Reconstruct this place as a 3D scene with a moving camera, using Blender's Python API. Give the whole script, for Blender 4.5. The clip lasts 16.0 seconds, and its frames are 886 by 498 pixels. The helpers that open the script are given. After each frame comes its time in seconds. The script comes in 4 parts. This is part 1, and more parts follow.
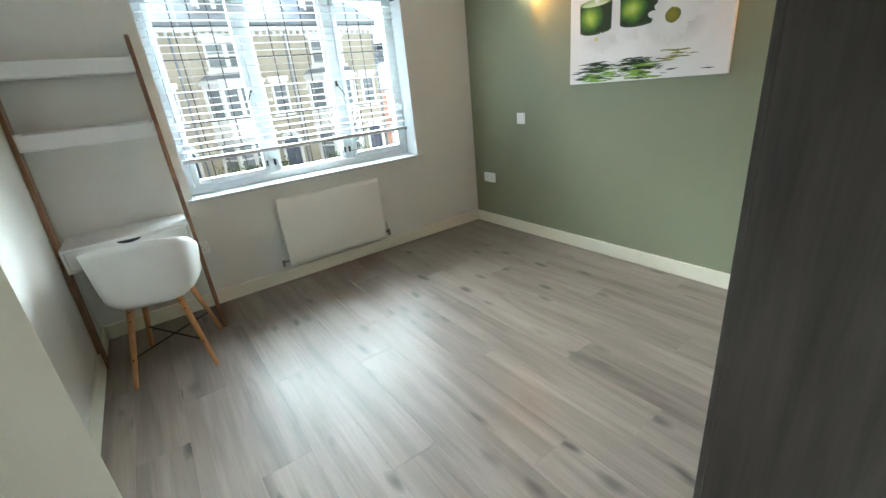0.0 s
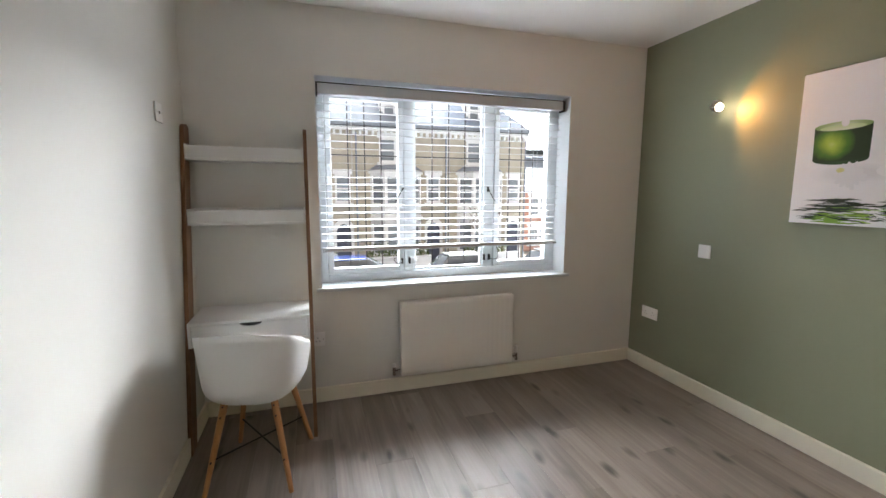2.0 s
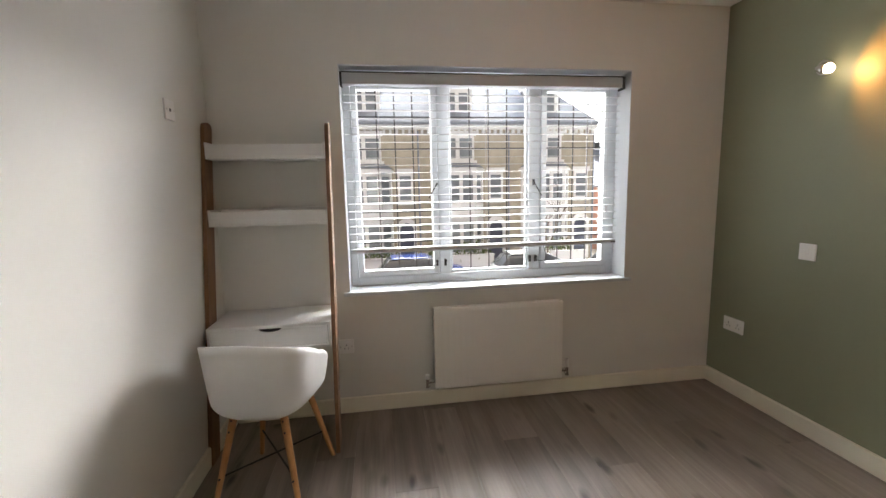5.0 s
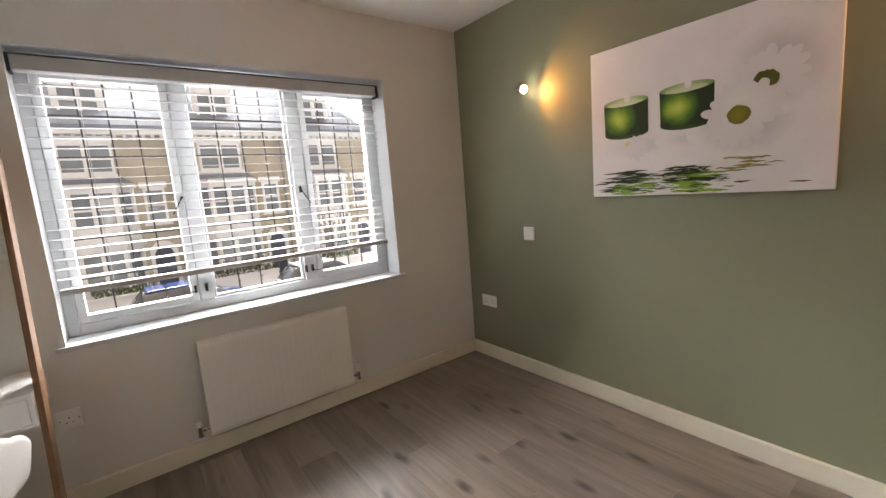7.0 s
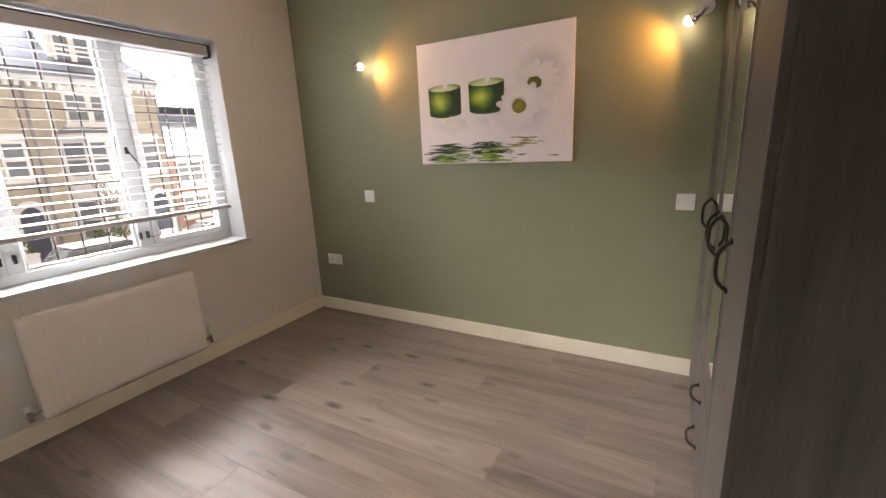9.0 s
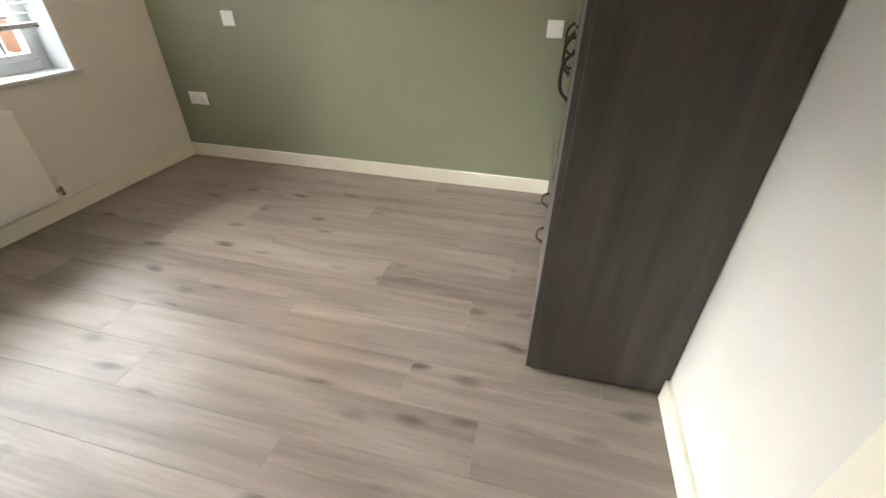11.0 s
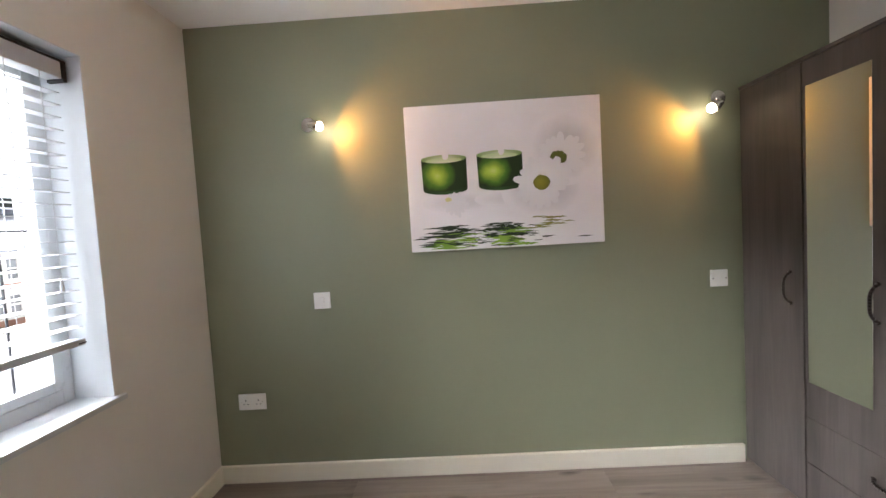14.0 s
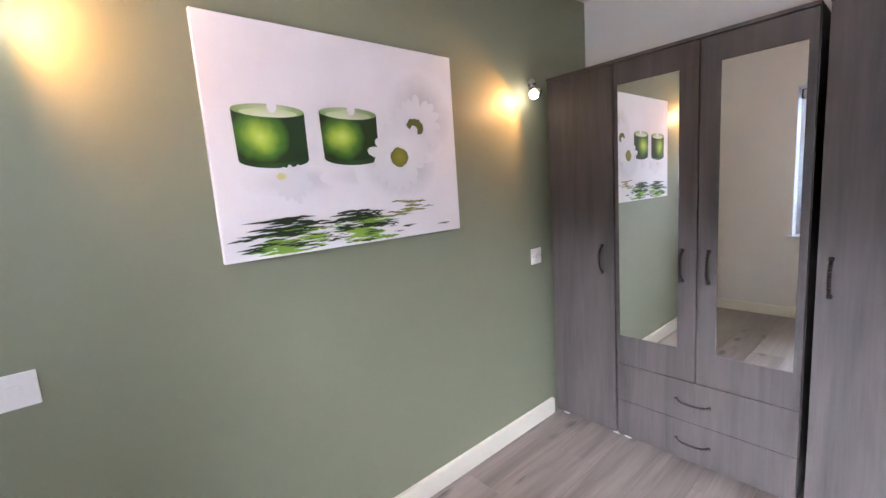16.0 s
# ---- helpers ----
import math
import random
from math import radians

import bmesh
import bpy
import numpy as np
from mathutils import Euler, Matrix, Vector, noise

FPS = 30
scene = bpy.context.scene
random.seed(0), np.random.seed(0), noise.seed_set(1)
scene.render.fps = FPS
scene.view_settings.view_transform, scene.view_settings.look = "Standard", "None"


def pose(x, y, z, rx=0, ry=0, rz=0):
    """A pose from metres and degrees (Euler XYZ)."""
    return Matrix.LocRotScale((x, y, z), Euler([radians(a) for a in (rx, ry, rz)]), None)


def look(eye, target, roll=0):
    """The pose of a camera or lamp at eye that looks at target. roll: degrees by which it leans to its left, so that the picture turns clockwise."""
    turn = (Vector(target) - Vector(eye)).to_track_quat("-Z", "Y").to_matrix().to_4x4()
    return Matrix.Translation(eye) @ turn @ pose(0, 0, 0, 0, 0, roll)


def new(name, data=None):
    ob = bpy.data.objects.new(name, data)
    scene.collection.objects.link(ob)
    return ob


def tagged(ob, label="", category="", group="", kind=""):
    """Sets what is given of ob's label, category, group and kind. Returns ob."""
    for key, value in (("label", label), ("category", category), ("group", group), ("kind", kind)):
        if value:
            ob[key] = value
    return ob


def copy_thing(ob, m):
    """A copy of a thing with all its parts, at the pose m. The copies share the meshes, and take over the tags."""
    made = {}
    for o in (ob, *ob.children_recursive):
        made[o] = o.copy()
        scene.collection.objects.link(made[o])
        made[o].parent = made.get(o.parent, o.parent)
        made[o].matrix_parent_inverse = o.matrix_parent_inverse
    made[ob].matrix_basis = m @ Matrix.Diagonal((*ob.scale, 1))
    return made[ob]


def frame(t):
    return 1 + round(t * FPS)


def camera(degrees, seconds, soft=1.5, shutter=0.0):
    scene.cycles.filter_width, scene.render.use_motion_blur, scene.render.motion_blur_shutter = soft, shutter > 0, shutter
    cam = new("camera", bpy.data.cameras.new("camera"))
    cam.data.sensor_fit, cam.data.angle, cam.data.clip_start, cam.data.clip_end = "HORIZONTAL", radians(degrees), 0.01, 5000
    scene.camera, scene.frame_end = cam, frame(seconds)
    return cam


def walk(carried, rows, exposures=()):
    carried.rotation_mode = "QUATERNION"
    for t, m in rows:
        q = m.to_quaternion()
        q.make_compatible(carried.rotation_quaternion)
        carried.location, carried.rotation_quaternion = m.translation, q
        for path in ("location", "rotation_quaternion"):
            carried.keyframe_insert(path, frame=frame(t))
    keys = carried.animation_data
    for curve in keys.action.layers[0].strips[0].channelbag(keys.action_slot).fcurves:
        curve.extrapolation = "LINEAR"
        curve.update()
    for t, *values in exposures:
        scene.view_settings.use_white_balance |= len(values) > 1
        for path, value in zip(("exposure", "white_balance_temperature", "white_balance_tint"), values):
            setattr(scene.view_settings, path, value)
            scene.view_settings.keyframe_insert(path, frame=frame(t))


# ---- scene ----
cam = camera(93.2, 16.0)
METRES, EYE, TILT, LEAN, TURN = 4.18, 1.33, 0.0, 0.0, -35.1
PATH = [
    (0, (0.209, 0.108, 1.271), (1.251, 1.654, 0.547), -5.9),
    (0.5, (0.246, 0.196, 1.351), (1.545, 1.656, 0.927), -5.2),
    (1, (0.272, 0.235, 1.344), (1.504, 1.78, 1.031), -2.9),
    (1.5, (0.293, 0.346, 1.337), (1.235, 2.082, 1.018), -1.0),
    (2, (0.361, 0.555, 1.339), (0.956, 2.446, 1.07), 0.2),
    (2.5, (0.469, 0.711, 1.322), (0.724, 2.678, 1.067), 0.8),
    (3, (0.592, 0.771, 1.339), (0.602, 2.75, 1.05), 0.9),
    (3.2, (0.601, 0.778, 1.333), (0.573, 2.751, 1.006), 0.8),
    (5.3, (0.606, 0.768, 1.317), (0.970, 2.716, 1.045), -1.7),
    (5.5, (0.612, 0.767, 1.314), (1.029, 2.703, 1.041), -2.0),
    (6, (0.629, 0.768, 1.296), (1.311, 2.63, 1.034), -3.6),
    (6.5, (0.661, 0.771, 1.312), (1.663, 2.476, 1.008), -4.2),
    (7, (0.691, 0.779, 1.309), (1.881, 2.359, 1.016), -4.5),
    (7.5, (0.672, 0.871, 1.304), (2.088, 2.259, 1.044), -5.8),
    (8, (0.581, 0.887, 1.31), (2.309, 1.826, 0.947), -5.6),
    (8.5, (0.447, 0.768, 1.31), (2.23, 1.619, 0.999), -4.5),
    (9, (0.299, 0.604, 1.308), (1.991, 1.556, 0.828), -2.7),
    (9.2, (0.251, 0.578, 1.314), (1.85, 1.608, 0.697), -1.5),
    (11.3, (0.173, 0.501, 1.228), (1.795, 0.856, 0.112), 0.6),
    (11.5, (0.176, 0.557, 1.226), (1.957, 0.815, 0.353), 0.5),
    (12, (0.24, 0.759, 1.296), (2.191, 0.919, 0.89), -1.9),
    (12.5, (0.286, 1.064, 1.312), (2.251, 1.342, 1.064), -1.8),
    (13, (0.398, 1.372, 1.32), (2.352, 1.759, 1.138), -2.5),
    (13.5, (0.481, 1.647, 1.325), (2.451, 1.913, 1.108), -3.0),
    (14, (0.612, 1.897, 1.315), (2.609, 1.952, 1.207), -3.4),
    (14.5, (0.807, 2.167, 1.404), (2.796, 2.146, 1.615), -2.9),
    (15, (0.998, 2.346, 1.413), (2.927, 1.819, 1.402), -2.0),
    (15.5, (1.199, 2.422, 1.371), (2.826, 1.284, 1.130), -3.6),
    (16, (1.372, 2.430, 1.371), (2.877, 1.144, 1.088), -4.1),
]
EXPOSURES = [(0.0, 0.88, 6000, -5), (0.5, 0.73, 6400, 6), (1.5, 0.50, 6500, 9), (3.0, 0.26, 6600, 11), (5.5, 0.16, 7100, 13), (7.0, 0.26, 7300, 15), (8.0, 0.26, 7900, 18), (9.0, 0.55, 7500, 18),
             (11.5, 1.07, 7000, 7), (12.5, 1.10, 7250, 9), (13.5, 0.70, 6500, 13), (14.5, 0.67, 6600, 15), (15.0, 0.83, 7400, 18), (15.5, 1.13, 5950, 18), (16.0, 1.19, 5800, 18)]
walk(cam, [(t, look(eye, target, roll)) for t, eye, target, roll in PATH], EXPOSURES)

# ---- light ----
world = bpy.data.worlds.new("sky")
scene.world = world
world.use_nodes = True
wn = world.node_tree.nodes
sky = wn.new("ShaderNodeTexSky")
sky.sky_type, sky.sun_disc = "NISHITA", False
sky.sun_elevation, sky.sun_rotation = radians(48), radians(200)
sky.air_density, sky.dust_density, sky.ozone_density = 1.0, 8.0, 1.0
world.node_tree.links.new(sky.outputs[0], wn["Background"].inputs[0])
wn["Background"].inputs[1].default_value = 0.047


def lamp(name, kind, power, color, m, **more):
    data = bpy.data.lights.new(name, kind)
    data.energy, data.color = power, color
    ob = new(name, data)
    ob.matrix_world = m
    return ob, data


_, d = lamp("sun", "SUN", 0.33, (1, 0.98, 0.96), look((0, 0, 0), (-0.25, 0.62, -0.75)))
d.angle = radians(25)
# added area lamp beyond the terrace, in place of bright sky; lights the room through its window
_, d = lamp("sky_fill_lamp", "AREA", 660000, (0.92, 0.96, 1.0), look((11.0, 48.0, 25.0), (1.28, 3.3, 1.5)))
d.shape, d.size, d.size_y = "RECTANGLE", 95.0, 40.0

# ---- materials ----


def material(name, color, rough=0.6, metal=0.0, vary=0.06, scale=6.0, stretch=(1, 1, 1), bump=0.05, fine=120.0, spec=0.5, coat=0.0):
    m = bpy.data.materials.new(name)
    m.use_nodes = True
    n, l = m.node_tree.nodes, m.node_tree.links
    b = n["Principled BSDF"]
    b.inputs["Metallic"].default_value = metal
    b.inputs["Specular IOR Level"].default_value = spec
    b.inputs["Coat Weight"].default_value = coat
    co = n.new("ShaderNodeTexCoord")
    mp = n.new("ShaderNodeMapping")
    mp.inputs["Scale"].default_value = stretch
    l.new(co.outputs["Object"], mp.inputs["Vector"])
    big, small = n.new("ShaderNodeTexNoise"), n.new("ShaderNodeTexNoise")
    for t, s, det in ((big, scale, 4), (small, fine, 3)):
        t.inputs["Scale"].default_value, t.inputs["Detail"].default_value = s, det
        l.new(mp.outputs[0], t.inputs["Vector"])
    mix = n.new("ShaderNodeMix")
    mix.data_type = "RGBA"
    mix.inputs[6].default_value = (*[c * (1 - vary) for c in color], 1)
    mix.inputs[7].default_value = (*[min(1, c * (1 + vary)) for c in color], 1)
    l.new(big.outputs["Fac"], mix.inputs[0])
    l.new(mix.outputs[2], b.inputs["Base Color"])
    rr = n.new("ShaderNodeMapRange")
    rr.inputs["To Min"].default_value, rr.inputs["To Max"].default_value = max(0, rough - 0.08), min(1, rough + 0.08)
    l.new(big.outputs["Fac"], rr.inputs["Value"])
    l.new(rr.outputs[0], b.inputs["Roughness"])
    if bump:
        bp = n.new("ShaderNodeBump")
        bp.inputs["Strength"].default_value, bp.inputs["Distance"].default_value = bump, 0.004
        l.new(small.outputs["Fac"], bp.inputs["Height"])
        l.new(bp.outputs[0], b.inputs["Normal"])
    return m


def ramp_of(n, stops):
    r = n.new("ShaderNodeValToRGB")
    while len(r.color_ramp.elements) < len(stops):
        r.color_ramp.elements.new(0.5)
    for e, (p, c) in zip(r.color_ramp.elements, stops):
        e.position, e.color = p, (*c, 1)
    return r


def wood(name, dark, light, along, rough=0.5, coarse=3.0, knots=0.0, per_piece=0.0, spec=0.5, bump=0.12):
    """Grained board: long streaks along one axis, finer pores, and dark knots where asked."""
    m = bpy.data.materials.new(name)
    m.use_nodes = True
    n, l = m.node_tree.nodes, m.node_tree.links
    b = n["Principled BSDF"]
    co, info = n.new("ShaderNodeTexCoord"), n.new("ShaderNodeObjectInfo")
    shift = n.new("ShaderNodeVectorMath")
    shift.operation = "MULTIPLY_ADD"
    l.new(info.outputs["Random"], shift.inputs[0])
    shift.inputs[1].default_value = (37, 53, 71) if per_piece else (0, 0, 0)
    l.new(co.outputs["Object"], shift.inputs[2])

    def streak(s, squeeze, detail, distort):
        mp = n.new("ShaderNodeMapping")
        mp.inputs["Scale"].default_value = [s * (squeeze if i == along else 1) for i in range(3)]
        l.new(shift.outputs[0], mp.inputs["Vector"])
        t = n.new("ShaderNodeTexNoise")
        t.inputs["Scale"].default_value, t.inputs["Detail"].default_value, t.inputs["Distortion"].default_value = 1, detail, distort
        l.new(mp.outputs[0], t.inputs["Vector"])
        return t

    a, f, cloud = streak(coarse * 6, 0.09, 6, 0.6), streak(coarse * 45, 0.04, 3, 0.1), streak(coarse, 0.35, 3, 0.3)
    add = n.new("ShaderNodeMath")
    add.operation = "MULTIPLY_ADD"
    l.new(f.outputs["Fac"], add.inputs[0])
    add.inputs[1].default_value = 0.35
    l.new(a.outputs["Fac"], add.inputs[2])
    add2 = n.new("ShaderNodeMath")
    add2.operation = "MULTIPLY_ADD"
    l.new(cloud.outputs["Fac"], add2.inputs[0])
    add2.inputs[1].default_value = 0.6
    l.new(add.outputs[0], add2.inputs[2])
    mid = [(p + q) / 2 for p, q in zip(dark, light)]
    r = ramp_of(n, [(0.0, dark), (0.5, mid), (1.0, light)])
    mr = n.new("ShaderNodeMapRange")
    mr.inputs["From Min"].default_value, mr.inputs["From Max"].default_value = 0.66, 1.28
    l.new(add2.outputs[0], mr.inputs["Value"])
    l.new(mr.outputs[0], r.inputs[0])
    out = r.outputs[0]
    if knots:
        mp = n.new("ShaderNodeMapping")
        mp.inputs["Scale"].default_value = [3.4 if i == along else (8.5 if i < 2 else 0.0) for i in range(3)]
        l.new(shift.outputs[0], mp.inputs["Vector"])
        warp = n.new("ShaderNodeVectorMath")
        warp.operation = "MULTIPLY_ADD"
        l.new(a.outputs["Color"], warp.inputs[0])
        warp.inputs[1].default_value = (0.5, 0.5, 0.0)
        l.new(mp.outputs[0], warp.inputs[2])
        v = n.new("ShaderNodeTexVoronoi")
        v.inputs["Scale"].default_value = 1.0
        l.new(warp.outputs[0], v.inputs["Vector"])
        kr = ramp_of(n, [(0.0, (knots, knots, knots)), (0.10, (knots * 0.8,) * 3), (0.25, (0, 0, 0))])
        l.new(v.outputs["Distance"], kr.inputs[0])
        mx = n.new("ShaderNodeMix")
        mx.data_type = "RGBA"
        mx.inputs[7].default_value = (*[c * 0.36 for c in dark], 1)
        sep, keep, mul = n.new("ShaderNodeSeparateColor"), n.new("ShaderNodeMapRange"), n.new("ShaderNodeMath")
        l.new(v.outputs["Color"], sep.inputs[0])
        l.new(sep.outputs[0], keep.inputs["Value"])
        keep.inputs["From Min"].default_value, keep.inputs["From Max"].default_value = 0.15, 0.65
        mul.operation = "MULTIPLY"
        l.new(kr.outputs[0], mul.inputs[0])
        l.new(keep.outputs[0], mul.inputs[1])
        l.new(mul.outputs[0], mx.inputs[0])
        l.new(out, mx.inputs[6])
        out = mx.outputs[2]
    if per_piece:
        hs = n.new("ShaderNodeHueSaturation")
        mr2 = n.new("ShaderNodeMapRange")
        mr2.inputs["To Min"].default_value, mr2.inputs["To Max"].default_value = 1 - per_piece, 1 + per_piece
        l.new(info.outputs["Random"], mr2.inputs["Value"])
        l.new(mr2.outputs[0], hs.inputs["Value"])
        l.new(out, hs.inputs["Color"])
        out = hs.outputs[0]
    l.new(out, b.inputs["Base Color"])
    mr3 = n.new("ShaderNodeMapRange")
    mr3.inputs["To Min"].default_value, mr3.inputs["To Max"].default_value = rough - 0.08, rough + 0.1
    l.new(a.outputs["Fac"], mr3.inputs["Value"])
    l.new(mr3.outputs[0], b.inputs["Roughness"])
    b.inputs["Specular IOR Level"].default_value = spec
    bp = n.new("ShaderNodeBump")
    bp.inputs["Strength"].default_value, bp.inputs["Distance"].default_value = bump, 0.002
    l.new(add.outputs[0], bp.inputs["Height"])
    l.new(bp.outputs[0], b.inputs["Normal"])
    return m


def glow(name, color, strength):
    m = bpy.data.materials.new(name)
    m.use_nodes = True
    b = m.node_tree.nodes["Principled BSDF"]
    b.inputs["Base Color"].default_value = (*color, 1)
    b.inputs["Emission Color"].default_value = (*color, 1)
    b.inputs["Emission Strength"].default_value = strength
    return m


def clear(name, rough=0.0, tint=(1, 1, 1)):
    m = bpy.data.materials.new(name)
    m.use_nodes = True
    b = m.node_tree.nodes["Principled BSDF"]
    b.inputs["Base Color"].default_value = (*tint, 1)
    b.inputs["Transmission Weight"].default_value, b.inputs["Roughness"].default_value, b.inputs["IOR"].default_value = 1, rough, 1.05
    return m


PAINT = material("warm_white_emulsion", (0.725, 0.716, 0.672), 0.75, vary=0.035, scale=2.0, bump=0.08, fine=260)
GREEN = material("sage_green_emulsion", (0.235, 0.250, 0.165), 0.55, vary=0.05, scale=1.6, bump=0.08, fine=260)
CEIL = material("ceiling_white", (0.86, 0.85, 0.83), 0.85, vary=0.03, scale=2.0, bump=0.06, fine=200)
CREAM = material("cream_gloss", (0.82, 0.785, 0.67), 0.35, vary=0.04, scale=4, bump=0.03)
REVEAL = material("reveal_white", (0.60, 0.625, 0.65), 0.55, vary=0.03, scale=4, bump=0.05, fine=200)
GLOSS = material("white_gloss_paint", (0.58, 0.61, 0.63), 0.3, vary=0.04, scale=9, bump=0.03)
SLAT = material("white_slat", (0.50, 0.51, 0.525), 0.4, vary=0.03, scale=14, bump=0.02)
RAD = material("radiator_enamel", (0.86, 0.845, 0.80), 0.35, vary=0.02, scale=5, bump=0.01)
PLASTIC = material("white_plastic", (0.82, 0.81, 0.79), 0.35, vary=0.015, scale=12, bump=0.0)
SHELL = material("moulded_white_shell", (0.78, 0.78, 0.77), 0.38, vary=0.02, scale=7, bump=0.02, fine=400)
LACQ = material("white_lacquer_board", (0.78, 0.78, 0.77), 0.4, vary=0.02, scale=7, bump=0.02)
DARK = material("dark_gap", (0.03, 0.03, 0.03), 0.7, vary=0.2, bump=0.0)
METAL = material("chrome", (0.75, 0.74, 0.72), 0.18, metal=1.0, vary=0.05, bump=0.0)
BLACK = material("black_metal", (0.025, 0.022, 0.02), 0.4, metal=0.3, vary=0.15, bump=0.02)
BRONZE = material("dark_bronze_handle", (0.035, 0.028, 0.024), 0.35, metal=0.6, vary=0.2, bump=0.03)
LEAD = material("lead_strip", (0.06, 0.06, 0.065), 0.5, metal=0.4, vary=0.2, bump=0.0)
PLANK = wood("grey_oak_laminate", (0.118, 0.092, 0.076), (0.285, 0.242, 0.208), 1, 0.31, coarse=2.0, knots=1.0, per_piece=0.08, spec=0.5, bump=0.06)
WARD = wood("grey_brown_wardrobe_board", (0.026, 0.021, 0.019), (0.086, 0.072, 0.065), 2, 0.5, coarse=2.4, bump=0.08)
WALNUT = wood("oiled_walnut", (0.13, 0.06, 0.025), (0.27, 0.14, 0.065), 2, 0.5, coarse=4)
BEECH = wood("beech", (0.34, 0.145, 0.048), (0.54, 0.27, 0.105), 2, 0.45, coarse=5)
GLASS = clear("window_glass")
MIRROR = material("mirror_silver", (0.90, 0.92, 0.91), 0.0, metal=1.0, vary=0.0, bump=0.0)
for node in MIRROR.node_tree.nodes:
    if node.type == "MAP_RANGE":
        node.inputs["To Max"].default_value = 0.0
BULB = glow("lit_bulb", (1.0, 0.80, 0.58), 30.0)

# ---- building helpers ----


def box(bm, x0, x1, y0, y1, z0, z1, m=None):
    r = bmesh.ops.create_cube(bm, size=1)
    t = Matrix.Translation(((x0 + x1) / 2, (y0 + y1) / 2, (z0 + z1) / 2)) @ Matrix.Diagonal((abs(x1 - x0), abs(y1 - y0), abs(z1 - z0), 1))
    bmesh.ops.transform(bm, matrix=(m @ t if m else t), verts=r["verts"])


def tube(bm, a, b, r0, r1=None, seg=12):
    a, b = Vector(a), Vector(b)
    r = bmesh.ops.create_cone(bm, cap_ends=True, segments=seg, radius1=r0, radius2=r0 if r1 is None else r1, depth=(b - a).length)
    m = Matrix.Translation((a + b) / 2) @ (b - a).to_track_quat("Z", "Y").to_matrix().to_4x4()
    bmesh.ops.transform(bm, matrix=m, verts=r["verts"])


def mesh(name, fill, mat, parent=None, bevel=0.0, smooth=False, segs=2, at=None):
    """A mesh object from a function that fills a bmesh, or a list of boxes."""
    bm = bmesh.new()
    if callable(fill):
        fill(bm)
    else:
        for b in fill:
            box(bm, *b)
    if bevel:
        bmesh.ops.bevel(bm, geom=bm.edges[:], offset=bevel, segments=segs, affect="EDGES", profile=0.5, clamp_overlap=True)
    me = bpy.data.meshes.new(name)
    bm.to_mesh(me)
    bm.free()
    me.materials.append(mat)
    if smooth:
        me.shade_smooth()
    ob = new(name, me)
    if parent:
        ob.parent = parent
    if at:
        ob.matrix_basis = at
    return ob


def pieces(name, boxes, mat, parent, bevel=0.0, shift=None):
    """Alike loose pieces, each an object of its own."""
    for b in boxes:
        ob = mesh(name, b if callable(b) else [b], mat, None, bevel)
        if shift:
            ob.data.transform(shift)
        ob.parent = parent


def empty(name, m, label, category, group="", kind=""):
    ob = new(name)
    ob.matrix_world = m
    return tagged(ob, label, category, group, kind)


def structure(ob, label="", category=""):
    return tagged(ob, label, category, kind="structure")


# ---- the room ----
XL, XR, YS, YN, H = -0.283, 2.783, -0.012, 3.224, 2.40
WX0, WX1, WZ0, WZ1 = 0.408, 2.149, 0.742, 2.016   # window opening
YO = 3.54                                          # outer face of the window wall
DX0, DX1, DH = -0.20, 0.60, 2.03                   # doorway

structure(mesh("wall_north", [(XL - 0.1, WX0, YN, YO, -0.3, H + 0.2), (WX1, XR + 0.1, YN, YO, -0.3, H + 0.2),
                              (WX0, WX1, YN, YO, -0.3, WZ0 - 0.022), (WX0, WX1, YN, YO, WZ1, H + 0.2)], PAINT), "warm white painted window wall", "wall")
structure(mesh("wall_east", [(XR, XR + 0.1, YS - 0.1, YN, -0.3, H + 0.2)], GREEN), "sage green painted feature wall", "wall")
structure(mesh("wall_west", [(XL - 0.1, XL, YS - 0.1, YN, -0.3, H + 0.2)], PAINT), "plain warm white painted wall", "wall")
structure(mesh("wall_south", [(DX1, XR, YS - 0.1, YS, -0.3, H + 0.2), (XL, DX0, YS - 0.1, YS, -0.3, H + 0.2), (DX0, DX1, YS - 0.1, YS, DH, H + 0.2)], PAINT),
          "warm white painted wall behind the wardrobes", "wall")
structure(mesh("ceiling", [(XL - 0.1, XR + 0.1, YS - 1.4, YN + 0.1, H, H + 0.15)], CEIL), "plain white ceiling", "ceiling")
structure(mesh("wall_hall", [(XL - 0.1, XL, -1.4, YS - 0.1, -0.3, H), (1.2, 1.3, -1.4, YS - 0.1, -0.3, H), (XL - 0.1, 1.3, -1.5, -1.4, -0.3, H)], PAINT), "plain hall wall", "wall")

# skirting boards with a rounded top edge
SK = 0.094


def skirting(name, x0, x1, y0, y1):
    return structure(mesh(name, [(x0, x1, y0, y1, 0.0, SK)], CREAM, bevel=0.004), "cream gloss skirting board", "skirting board")


skirting("baseboard_north", XL + 0.02, XR - 0.02, YN - 0.02, YN)
skirting("baseboard_east", XR - 0.022, XR, 0.45, YN)
skirting("baseboard_west", XL, XL + 0.018, 0.02, YN)
skirting("baseboard_south", DX1 + 0.07, 1.258, YS, YS + 0.018)

